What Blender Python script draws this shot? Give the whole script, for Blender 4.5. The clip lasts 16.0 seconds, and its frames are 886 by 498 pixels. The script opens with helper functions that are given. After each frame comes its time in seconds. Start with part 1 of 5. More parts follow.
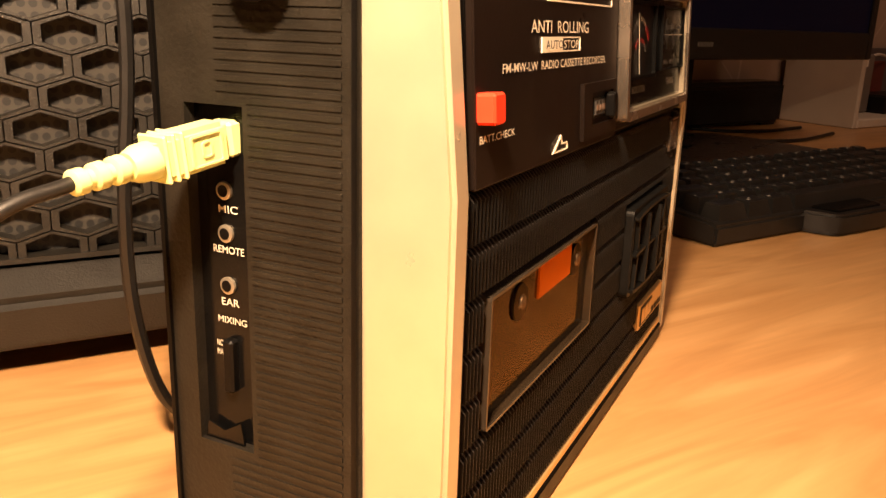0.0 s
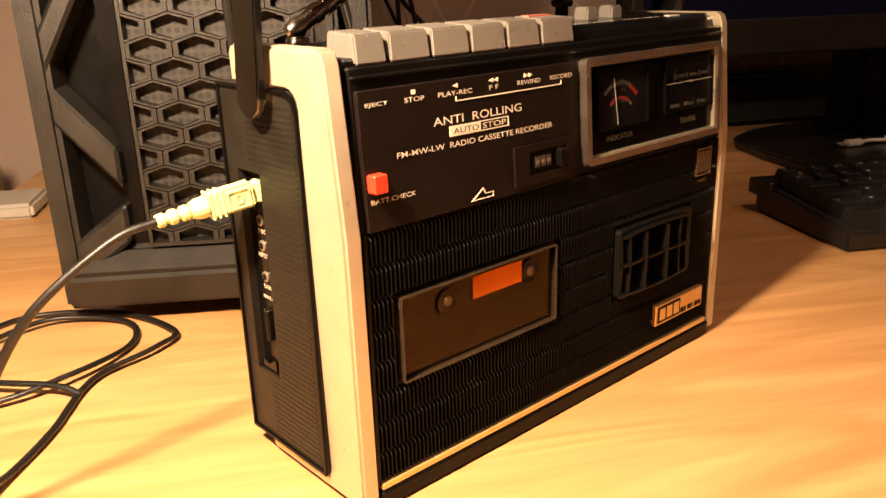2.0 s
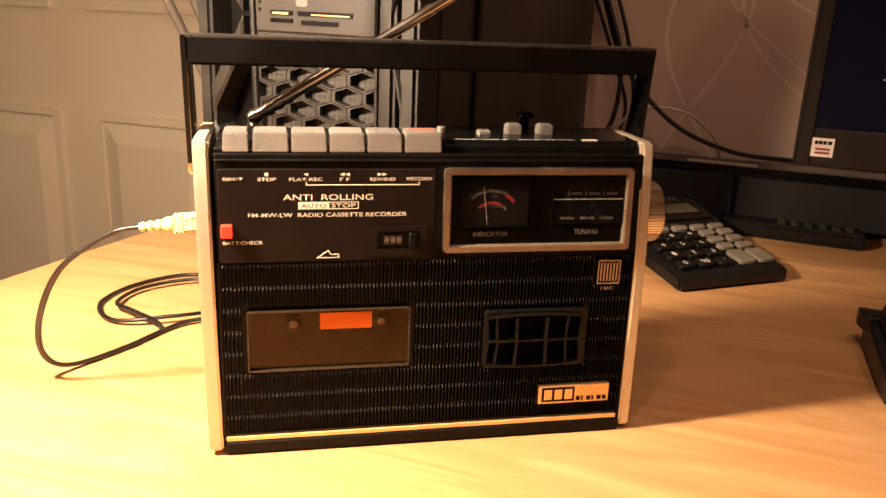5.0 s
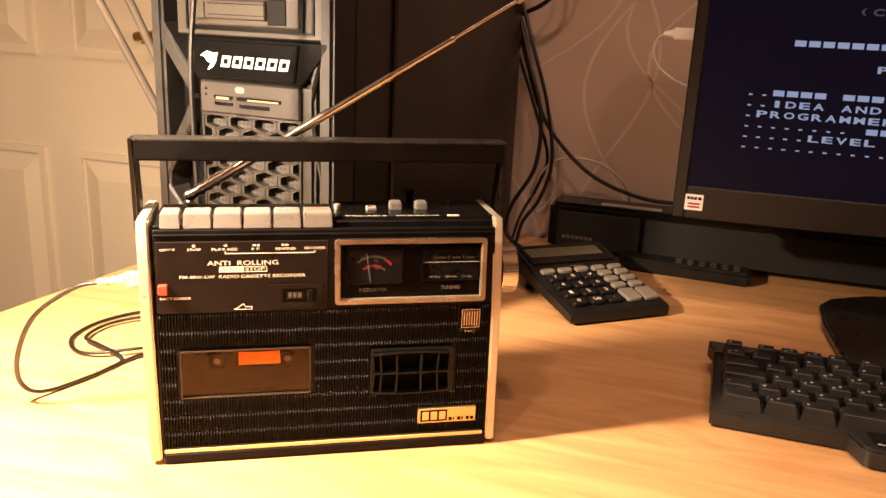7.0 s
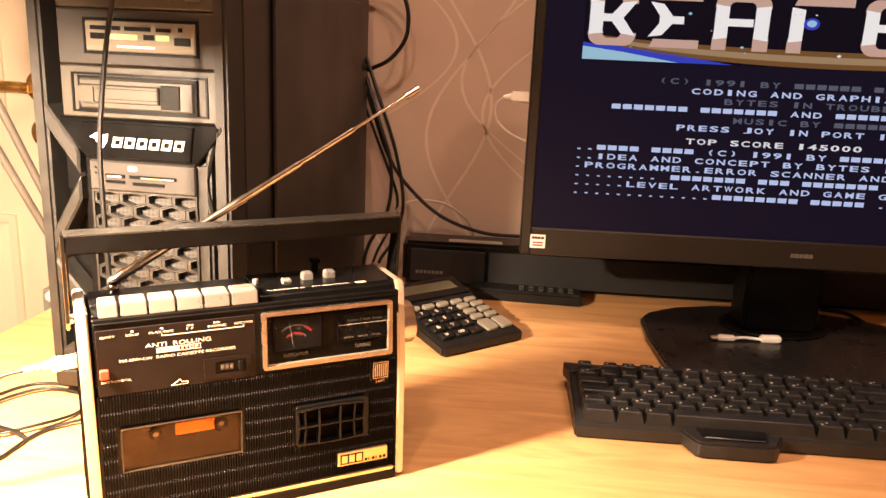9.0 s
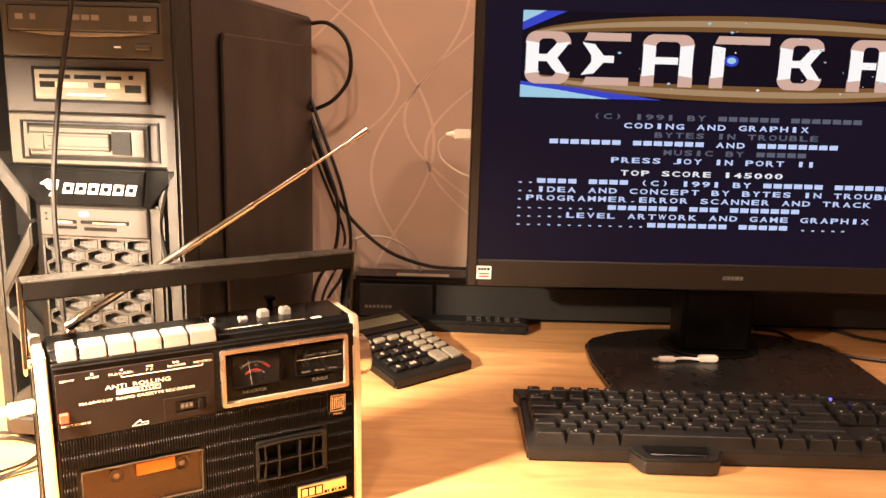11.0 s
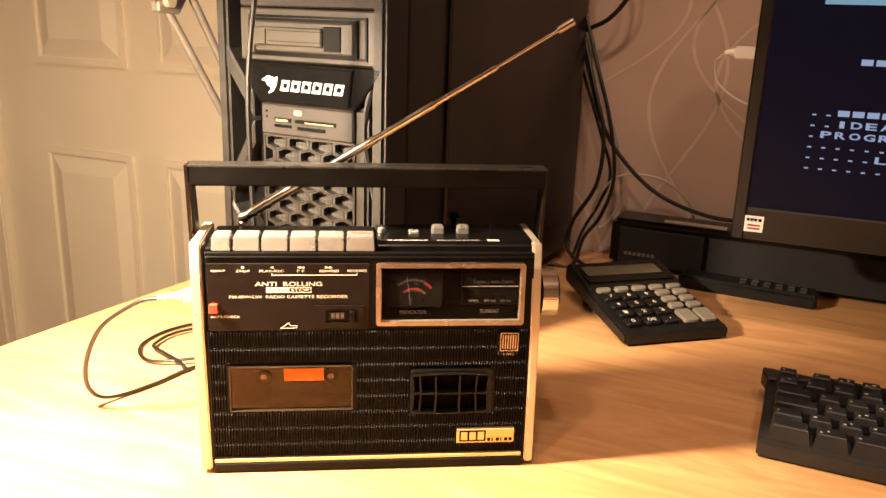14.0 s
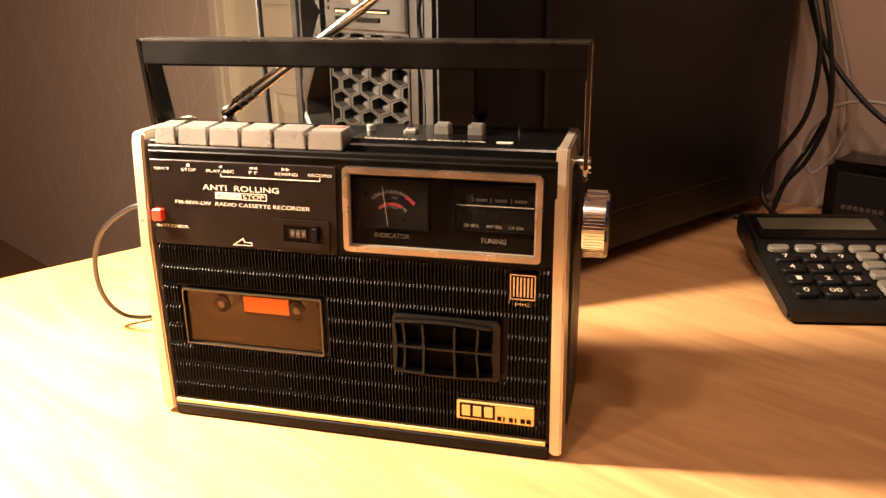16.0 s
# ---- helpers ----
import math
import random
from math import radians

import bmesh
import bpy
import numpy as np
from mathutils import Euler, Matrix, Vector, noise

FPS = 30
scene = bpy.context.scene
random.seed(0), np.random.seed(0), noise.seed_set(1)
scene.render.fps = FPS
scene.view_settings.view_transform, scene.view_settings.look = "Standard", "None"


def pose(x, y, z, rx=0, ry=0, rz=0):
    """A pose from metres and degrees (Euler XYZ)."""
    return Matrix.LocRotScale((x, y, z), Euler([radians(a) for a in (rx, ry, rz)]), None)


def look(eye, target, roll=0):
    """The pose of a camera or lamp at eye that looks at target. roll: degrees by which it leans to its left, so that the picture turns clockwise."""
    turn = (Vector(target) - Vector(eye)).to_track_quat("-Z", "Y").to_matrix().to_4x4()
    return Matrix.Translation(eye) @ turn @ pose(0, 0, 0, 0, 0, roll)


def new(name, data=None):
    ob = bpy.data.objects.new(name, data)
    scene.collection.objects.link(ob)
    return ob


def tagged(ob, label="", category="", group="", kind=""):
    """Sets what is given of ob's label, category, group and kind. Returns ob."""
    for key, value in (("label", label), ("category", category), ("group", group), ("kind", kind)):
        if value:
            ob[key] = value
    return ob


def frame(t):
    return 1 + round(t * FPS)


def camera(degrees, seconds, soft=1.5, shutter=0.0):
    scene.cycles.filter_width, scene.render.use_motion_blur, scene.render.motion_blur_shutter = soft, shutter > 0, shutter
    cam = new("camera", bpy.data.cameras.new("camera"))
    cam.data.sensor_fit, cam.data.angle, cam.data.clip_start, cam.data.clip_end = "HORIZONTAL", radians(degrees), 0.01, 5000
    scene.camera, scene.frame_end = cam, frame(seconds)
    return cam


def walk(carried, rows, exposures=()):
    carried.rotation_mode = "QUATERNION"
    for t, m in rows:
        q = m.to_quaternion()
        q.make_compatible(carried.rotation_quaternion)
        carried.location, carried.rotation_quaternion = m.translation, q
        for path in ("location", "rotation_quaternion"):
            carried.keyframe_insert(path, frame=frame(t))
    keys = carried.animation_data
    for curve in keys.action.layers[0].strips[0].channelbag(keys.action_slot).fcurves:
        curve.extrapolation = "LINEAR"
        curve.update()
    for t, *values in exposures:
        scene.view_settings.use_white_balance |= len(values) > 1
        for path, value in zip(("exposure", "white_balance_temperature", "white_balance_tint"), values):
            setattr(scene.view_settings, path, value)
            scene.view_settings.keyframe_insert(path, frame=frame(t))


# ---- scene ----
cam = camera(57.15, 16.0)
PATH = [
    (0, (-0.1252, -0.0613, 0.1297), (0.6790, 0.3321, -0.1221), 1.86),
    (0.5, (-0.1387, -0.0807, 0.1390), (0.6457, 0.3525, -0.1099), 0.96),
    (1, (-0.1350, -0.1195, 0.1545), (0.6064, 0.3773, -0.1070), 0.07),
    (1.5, (-0.1339, -0.1607, 0.1625), (0.5347, 0.4234, -0.1144), -1.60),
    (2, (-0.1281, -0.1931, 0.1731), (0.4542, 0.4687, -0.1233), -1.70),
    (2.5, (-0.1039, -0.2272, 0.1785), (0.4248, 0.4788, -0.1163), -1.30),
    (3, (-0.0841, -0.2624, 0.1874), (0.3744, 0.4855, -0.1214), -1.87),
    (3.2, (-0.0732, -0.2734, 0.1861), (0.3550, 0.4937, -0.1190), -1.31),
    (5.3, (0.0515, -0.3837, 0.2221), (0.2155, 0.4902, -0.0506), 2.62),
    (5.5, (0.0586, -0.3979, 0.2243), (0.2151, 0.4776, -0.0477), 2.68),
    (6, (0.0702, -0.4143, 0.2399), (0.2198, 0.4640, -0.0270), 2.64),
    (6.5, (0.0834, -0.4370, 0.2542), (0.2465, 0.4419, -0.0026), 2.61),
    (7, (0.0758, -0.4693, 0.2738), (0.2696, 0.4034, 0.0172), 2.61),
    (7.5, (0.0556, -0.4869, 0.2922), (0.2911, 0.3725, 0.0262), 2.86),
    (8, (0.0334, -0.5010, 0.3100), (0.3264, 0.3423, 0.0495), 3.15),
    (8.5, (0.0109, -0.5028, 0.3192), (0.3564, 0.3251, 0.0739), 2.71),
    (9, (-0.0076, -0.5111, 0.3262), (0.3931, 0.2946, 0.0911), 2.51),
    (9.2, (-0.0084, -0.5073, 0.3283), (0.4194, 0.2866, 0.1012), 2.46),
    (11.3, (-0.0247, -0.5303, 0.3311), (0.4365, 0.2539, 0.1380), 1.54),
    (11.5, (-0.0233, -0.5301, 0.3289), (0.4248, 0.2613, 0.1348), 1.72),
    (12, (-0.0131, -0.5291, 0.3266), (0.3896, 0.2850, 0.1266), 2.13),
    (12.5, (0.0128, -0.5222, 0.3232), (0.3545, 0.3174, 0.1153), 2.41),
    (13, (0.0364, -0.5230, 0.3123), (0.3014, 0.3415, 0.0950), 2.36),
    (13.5, (0.0625, -0.5060, 0.3038), (0.2479, 0.3743, 0.0681), 2.24),
    (14, (0.1003, -0.4804, 0.2907), (0.2013, 0.4077, 0.0341), 1.92),
    (14.5, (0.1472, -0.4423, 0.2688), (0.1659, 0.4443, -0.0114), 1.11),
    (15, (0.1871, -0.4147, 0.2532), (0.1380, 0.4669, -0.0389), 0.58),
    (15.5, (0.2187, -0.3791, 0.2392), (0.0711, 0.4909, -0.0545), 0.02),
    (16, (0.2515, -0.3472, 0.2261), (0.0315, 0.5065, -0.0701), -0.75),
]
EXPOSURES = [
    (0.0, -2.45, 7700, 20), (1.5, -2.35, 7500, 19), (2.5, -2.15, 7000, 18), (3.2, -2.0, 6600, 18), (5.5, -1.6, 6700, 18), (7.0, -1.05, 6700, 18), (9.0, -0.3, 6700, 17), (11.3, 0.0, 6500, 13), (12.5, -0.1, 6300, 10), (13.5, -0.7, 6300, 11), (14.0, -0.85, 6400, 11), (15.0, -1.05, 6200, 12), (16.0, -1.0, 6200, 11),
]
walk(cam, [(t, look(eye, target, roll)) for t, eye, target, roll in PATH], EXPOSURES)

# ---- light ----
K = 0.93   # metres per drawing unit: all lengths below are drawing units
U = Vector((0.866, -0.5, 0.0))   # along the back wall
V = Vector((0.5, 0.866, 0.0))    # towards the back wall


def uv(u, v, z=0.0):
    return U * u + V * v + Vector((0, 0, z))


def lamp(name, kind, place, power, colour, **more):
    data = bpy.data.lights.new(name, kind)
    data.energy, data.color = power, colour
    for key, value in more.items():
        if key == "size":
            data.size = value
        elif key == "radius":
            data.shadow_soft_size = value
        elif key == "spread":
            data.spread = value
    ob = new(name, data)
    ob.location = Vector(place) * K
    return ob


world = bpy.data.worlds.new("world")
scene.world = world
world.use_nodes = True
world.node_tree.nodes["Background"].inputs[0].default_value = (0.02, 0.015, 0.012, 1)
world.node_tree.nodes["Background"].inputs[1].default_value = 0.3
BULB = (-0.176, -0.040, 0.350)
# unseen ceiling light: two bulbs placed from shadows, the third added to brighten the wall
for place, power in (((0.02, -0.62, 1.66), 16.0), ((-0.39, -0.71, 1.66), 14.0), ((0.38, -0.96, 1.66), 13.0)):
    lamp("ceiling_light", "AREA", place, power, (1.0, 0.67, 0.47), size=0.10)
lamp("desk_light", "POINT", BULB, 118.0, (1.0, 0.755, 0.51), radius=0.018)

# ---- materials ----
MATS = {}


def mat(name, colour, rough=0.5, metal=0.0, vary=0.08, scale=60.0, bump=0.05, bump_scale=400.0, coat=0.0, stretch=(1, 1, 1), spec=0.5):
    """A surface with broad and fine variation, in metres of object space."""
    if name in MATS:
        return MATS[name]
    m = bpy.data.materials.new(name)
    m.use_nodes = True
    t = m.node_tree
    b = t.nodes["Principled BSDF"]
    b.inputs["Roughness"].default_value, b.inputs["Metallic"].default_value = rough, metal
    b.inputs["Coat Weight"].default_value, b.inputs["Specular IOR Level"].default_value = coat, spec
    co = t.nodes.new("ShaderNodeTexCoord")
    mp = t.nodes.new("ShaderNodeMapping")
    mp.inputs["Scale"].default_value = stretch
    t.links.new(co.outputs["Object"], mp.inputs["Vector"])
    n1, n2 = t.nodes.new("ShaderNodeTexNoise"), t.nodes.new("ShaderNodeTexNoise")
    n1.inputs["Scale"].default_value, n1.inputs["Detail"].default_value = scale, 4
    n2.inputs["Scale"].default_value, n2.inputs["Detail"].default_value = bump_scale, 3
    for n in (n1, n2):
        t.links.new(mp.outputs[0], n.inputs["Vector"])
    ramp = t.nodes.new("ShaderNodeMapRange")
    ramp.inputs["From Min"].default_value, ramp.inputs["From Max"].default_value = 0.3, 0.7
    ramp.inputs["To Min"].default_value, ramp.inputs["To Max"].default_value = 1 - vary, 1 + vary
    t.links.new(n1.outputs["Fac"], ramp.inputs["Value"])
    hue = t.nodes.new("ShaderNodeHueSaturation")
    hue.inputs["Color"].default_value = (*colour, 1)
    t.links.new(ramp.outputs[0], hue.inputs["Value"])
    t.links.new(hue.outputs[0], b.inputs["Base Color"])
    r2 = t.nodes.new("ShaderNodeMapRange")
    r2.inputs["To Min"].default_value, r2.inputs["To Max"].default_value = max(0.02, rough - 0.12 * (rough > 0.15)), min(1, rough + 0.12)
    t.links.new(n1.outputs["Fac"], r2.inputs["Value"])
    t.links.new(r2.outputs[0], b.inputs["Roughness"])
    if bump:
        bp = t.nodes.new("ShaderNodeBump")
        bp.inputs["Strength"].default_value, bp.inputs["Distance"].default_value = bump, 0.0006
        t.links.new(n2.outputs["Fac"], bp.inputs["Height"])
        t.links.new(bp.outputs[0], b.inputs["Normal"])
    MATS[name] = m
    return m


def glow(name, colour, strength):
    if name in MATS:
        return MATS[name]
    m = bpy.data.materials.new(name)
    m.use_nodes = True
    b = m.node_tree.nodes["Principled BSDF"]
    b.inputs["Base Color"].default_value = (0.003, 0.003, 0.004, 1)
    b.inputs["Roughness"].default_value, b.inputs["Specular IOR Level"].default_value = 0.25, 0.06
    b.inputs["Emission Color"].default_value = (*colour, 1)
    b.inputs["Emission Strength"].default_value = strength
    MATS[name] = m
    return m


def glass(name, tint, rough=0.03, face=0.04, edge=0.6):
    """Thin clear pane: a little mirror straight on, more at a slant."""
    m = bpy.data.materials.new(name)
    m.use_nodes = True
    t = m.node_tree
    t.nodes.remove(t.nodes["Principled BSDF"])
    out = t.nodes["Material Output"]
    clear, gloss, mix = t.nodes.new("ShaderNodeBsdfTransparent"), t.nodes.new("ShaderNodeBsdfGlossy"), t.nodes.new("ShaderNodeMixShader")
    slant, power, gain = t.nodes.new("ShaderNodeLayerWeight"), t.nodes.new("ShaderNodeMath"), t.nodes.new("ShaderNodeMath")
    clear.inputs["Color"].default_value = (*tint, 1)
    gloss.inputs["Roughness"].default_value = rough
    slant.inputs["Blend"].default_value = 0.5
    power.operation, gain.operation = "POWER", "MULTIPLY_ADD"
    power.inputs[1].default_value = 5.0
    gain.inputs[1].default_value, gain.inputs[2].default_value = edge, face
    t.links.new(slant.outputs["Facing"], power.inputs[0])
    t.links.new(power.outputs[0], gain.inputs[0])
    t.links.new(gain.outputs[0], mix.inputs[0])
    t.links.new(clear.outputs[0], mix.inputs[1])
    t.links.new(gloss.outputs[0], mix.inputs[2])
    t.links.new(mix.outputs[0], out.inputs["Surface"])
    return m


def wood_mat():
    """Maple laminate: long soft grain along the wall, faint flecks and satin gloss."""
    m = bpy.data.materials.new("maple_laminate")
    m.use_nodes = True
    t = m.node_tree
    b = t.nodes["Principled BSDF"]
    co, mp, mf = t.nodes.new("ShaderNodeTexCoord"), t.nodes.new("ShaderNodeMapping"), t.nodes.new("ShaderNodeMapping")
    mp.inputs["Scale"].default_value = (2.6, 15.0, 4.0)
    mf.inputs["Scale"].default_value = (14.0, 240.0, 10.0)
    for q in (mp, mf):
        t.links.new(co.outputs["Object"], q.inputs["Vector"])
    n1, n2, n3 = (t.nodes.new("ShaderNodeTexNoise") for _ in range(3))
    n1.inputs["Scale"].default_value, n1.inputs["Detail"].default_value, n1.inputs["Distortion"].default_value = 1.6, 6, 2.4
    n2.inputs["Scale"].default_value, n2.inputs["Detail"].default_value = 1.0, 3
    n3.inputs["Scale"].default_value, n3.inputs["Detail"].default_value = 3.0, 2
    t.links.new(mp.outputs[0], n1.inputs["Vector"])
    t.links.new(mf.outputs[0], n2.inputs["Vector"])
    t.links.new(co.outputs["Object"], n3.inputs["Vector"])
    ramp = t.nodes.new("ShaderNodeValToRGB")
    ramp.color_ramp.elements[0].position, ramp.color_ramp.elements[0].color = 0.32, (0.50, 0.260, 0.103, 1)
    ramp.color_ramp.elements[1].position, ramp.color_ramp.elements[1].color = 0.66, (0.67, 0.388, 0.172, 1)
    t.links.new(n1.outputs["Fac"], ramp.inputs[0])
    mr = t.nodes.new("ShaderNodeMapRange")
    mr.inputs["From Min"].default_value, mr.inputs["From Max"].default_value, mr.inputs["To Min"].default_value, mr.inputs["To Max"].default_value = 0.35, 0.7, 1.02, 0.945
    t.links.new(n2.outputs["Fac"], mr.inputs["Value"])
    hue = t.nodes.new("ShaderNodeHueSaturation")
    t.links.new(ramp.outputs[0], hue.inputs["Color"])
    t.links.new(mr.outputs[0], hue.inputs["Value"])
    t.links.new(hue.outputs[0], b.inputs["Base Color"])
    rr = t.nodes.new("ShaderNodeMapRange")
    rr.inputs["To Min"].default_value, rr.inputs["To Max"].default_value = 0.26, 0.42
    t.links.new(n3.outputs["Fac"], rr.inputs["Value"])
    t.links.new(rr.outputs[0], b.inputs["Roughness"])
    bp = t.nodes.new("ShaderNodeBump")
    bp.inputs["Strength"].default_value, bp.inputs["Distance"].default_value = 0.05, 0.0004
    t.links.new(n2.outputs["Fac"], bp.inputs["Height"])
    t.links.new(bp.outputs[0], b.inputs["Normal"])
    return m


def perforated_mat():
    """Grey-brown plastic sheet pierced by a regular grid of small dark holes."""
    m = bpy.data.materials.new("perforated_sheet")
    m.use_nodes = True
    t = m.node_tree
    b = t.nodes["Principled BSDF"]
    b.inputs["Roughness"].default_value = 0.6
    co, vo = t.nodes.new("ShaderNodeTexCoord"), t.nodes.new("ShaderNodeTexVoronoi")
    vo.inputs["Scale"].default_value, vo.inputs["Randomness"].default_value = 245.0, 0.10
    mp = t.nodes.new("ShaderNodeMapping")
    mp.inputs["Scale"].default_value = (1, 0, 1)
    t.links.new(co.outputs["Object"], mp.inputs["Vector"])
    t.links.new(mp.outputs[0], vo.inputs["Vector"])
    ramp = t.nodes.new("ShaderNodeValToRGB")
    ramp.color_ramp.interpolation = "CONSTANT"
    ramp.color_ramp.elements[0].color = (0.004, 0.004, 0.004, 1)
    ramp.color_ramp.elements[1].position, ramp.color_ramp.elements[1].color = 0.36, (0.030, 0.026, 0.021, 1)
    t.links.new(vo.outputs["Distance"], ramp.inputs[0])
    t.links.new(ramp.outputs[0], b.inputs["Base Color"])
    return m


WOOD = wood_mat()
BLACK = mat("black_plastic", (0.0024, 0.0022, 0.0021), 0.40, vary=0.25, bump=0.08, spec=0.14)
GLOSS = mat("gloss_black_plastic", (0.0032, 0.0032, 0.0032), 0.14, vary=0.2, bump=0.02, spec=0.25)
GRILLE = mat("grille_plastic", (0.0018, 0.0017, 0.0016), 0.46, vary=0.2, bump=0.0, spec=0.20)
VINYL = mat("grained_black_vinyl", (0.012, 0.0105, 0.008), 0.44, vary=0.25, scale=90, bump=0.35, bump_scale=900, spec=0.28)
SILVER = mat("satin_silver_paint", (0.60, 0.52, 0.39), 0.32, 0.55, vary=0.05, bump=0.03, bump_scale=1500)
CHAMP = mat("champagne_metal", (0.50, 0.42, 0.35), 0.26, 0.95, vary=0.08, bump=0.06, bump_scale=1200)
KEYCAP = mat("silver_key_paint", (0.40, 0.38, 0.345), 0.30, 0.66, vary=0.05, bump=0.02, bump_scale=1200)
CHROME = mat("chrome", (0.78, 0.76, 0.73), 0.07, 1.0, vary=0.04, bump=0.0)
AERIAL = mat("aerial_metal", (0.66, 0.61, 0.55), 0.20, 1.0, vary=0.05, bump=0.0)
OLDCHROME = mat("dulled_chrome", (0.30, 0.275, 0.25), 0.2, 1.0, vary=0.06, bump=0.0)
BROWN = mat("dark_brown_panel", (0.0078, 0.0050, 0.0040), 0.32, vary=0.12, bump=0.02, bump_scale=900, spec=0.18)
INK = mat("cream_ink", (0.70, 0.64, 0.52), 0.55, vary=0.05, bump=0.0)
DIM = mat("grey_ink", (0.13, 0.12, 0.105), 0.5, vary=0.1, bump=0.0)
GOLD = mat("gold_foil", (0.85, 0.58, 0.27), 0.34, 0.6, vary=0.06, bump=0.05)
RED = mat("red_plastic", (0.72, 0.05, 0.025), 0.32, vary=0.08, bump=0.03)
REDINK = mat("red_ink", (0.26, 0.02, 0.02), 0.5, vary=0.1, bump=0.0)
GREEN = mat("green_ink", (0.05, 0.16, 0.10), 0.5, vary=0.1, bump=0.0)
ORANGE = mat("orange_label", (0.85, 0.22, 0.03), 0.55, vary=0.06, bump=0.05)
LIME = mat("pale_lime_plastic", (0.62, 0.68, 0.32), 0.42, vary=0.06, bump=0.05)
RUBBER = mat("black_rubber", (0.006, 0.0055, 0.005), 0.45, vary=0.2, bump=0.05)
CASE = mat("brown_black_case_plastic", (0.0110, 0.0100, 0.0080), 0.5, vary=0.30, scale=70, bump=0.35, bump_scale=1200)
CASESIDE = mat("black_painted_steel", (0.0065, 0.0052, 0.0045), 0.36, vary=0.12, scale=12, bump=0.12, bump_scale=900)
PERF = perforated_mat()
BAYGREY = mat("grey_bay_plastic", (0.036, 0.033, 0.025), 0.42, vary=0.08, scale=30, bump=0.08, bump_scale=1200)
BAYDARK = mat("dark_grey_bay_plastic", (0.017, 0.0145, 0.012), 0.5, vary=0.1, scale=30, bump=0.1, bump_scale=1200)
STEEL = mat("brushed_steel", (0.15, 0.137, 0.108), 0.42, 0.3, vary=0.1, scale=40, bump=0.1, stretch=(1, 1, 12))
FLAP = mat("grey_flap_plastic", (0.048, 0.043, 0.033), 0.4, 0.2, vary=0.08, scale=40, bump=0.05)
WHITE = mat("white_plastic", (0.80, 0.78, 0.72), 0.4, vary=0.03, bump=0.03)
PAPER = mat("white_sticker", (0.78, 0.75, 0.70), 0.55, vary=0.03, bump=0.0)
KEYB = mat("matt_black_keys", (0.012, 0.0115, 0.011), 0.42, vary=0.25, bump=0.15, bump_scale=1500)
CALC = mat("charcoal_plastic", (0.006, 0.006, 0.006), 0.38, vary=0.2, bump=0.1, bump_scale=1500, spec=0.35)
CALCKEY = mat("warm_grey_key", (0.20, 0.182, 0.145), 0.45, vary=0.06, bump=0.05)
LCD = mat("grey_green_lcd", (0.105, 0.10, 0.062), 0.18, vary=0.06, bump=0.0)
BRASS = mat("worn_brass", (0.62, 0.36, 0.10), 0.3, 0.9, vary=0.15, bump=0.05)
DOORP = mat("cream_door_paint", (0.60, 0.52, 0.385), 0.45, vary=0.03, scale=8, bump=0.10, bump_scale=300)
WALLP = mat("taupe_wallpaper", (0.50, 0.385, 0.31), 0.72, vary=0.05, scale=14, bump=0.25, bump_scale=700)
WLINE = mat("pale_wallpaper_line", (0.62, 0.505, 0.42), 0.6, vary=0.05, bump=0.1)
CEIL = mat("white_ceiling_paint", (0.75, 0.70, 0.63), 0.8, vary=0.03, scale=6, bump=0.1)
FLOORM = mat("brown_floor_boards", (0.22, 0.12, 0.06), 0.45, vary=0.2, scale=5, bump=0.1, stretch=(1, 8, 1))
GREYPAINT = mat("grey_lamp_paint", (0.20, 0.185, 0.16), 0.4, 0.4, vary=0.1, bump=0.05)

# ---- building helpers ----


def thing(name, m, label, category, group="", kind=""):
    """An Empty at pose m, in drawing units."""
    ob = new(name)
    ob.empty_display_size = 0.01
    q = m.copy()
    q.translation = m.translation * K
    ob.matrix_basis = q
    return tagged(ob, label, category, group, kind)


def at(x, y, z, rz=0.0):
    return pose(x, y, z, 0, 0, rz)


def part(name, bm, material, parent=None, label="", smooth=False):
    """One mesh object from a bmesh in drawing units, under a thing or a part."""
    bmesh.ops.scale(bm, vec=(K, K, K), verts=bm.verts)
    me = bpy.data.meshes.new(name)
    bm.to_mesh(me)
    bm.free()
    me.materials.append(material)
    if smooth:
        for p in me.polygons:
            p.use_smooth = True
        me.set_sharp_from_angle(angle=radians(40))
    ob = new(name, me)
    if parent:
        ob.parent = parent
    if label:
        tagged(ob, label)
    return ob


def share(name, ob, parent, m):
    """Another object on the same mesh, at pose m in drawing units."""
    o = new(name, ob.data)
    q = m.copy()
    q.translation = m.translation * K
    o.matrix_basis = q
    o.parent = parent
    return o


def box(x0, x1, y0, y1, z0, z1, bevel=0.0, seg=1, bm=None):
    one = bmesh.new()
    vs = [one.verts.new((x, y, z)) for x in (x0, x1) for y in (y0, y1) for z in (z0, z1)]
    for f in ((0, 1, 3, 2), (4, 6, 7, 5), (0, 4, 5, 1), (2, 3, 7, 6), (0, 2, 6, 4), (1, 5, 7, 3)):
        one.faces.new([vs[i] for i in f])
    if bevel:
        bmesh.ops.bevel(one, geom=one.edges[:], offset=bevel, segments=seg, affect="EDGES", clamp_overlap=True)
    return join(bm, one)


def join(bm, one):
    bmesh.ops.recalc_face_normals(one, faces=one.faces[:])
    if bm is None:
        return one
    me = bpy.data.meshes.new("tmp")
    one.to_mesh(me)
    one.free()
    bm.from_mesh(me)
    bpy.data.meshes.remove(me)
    return bm


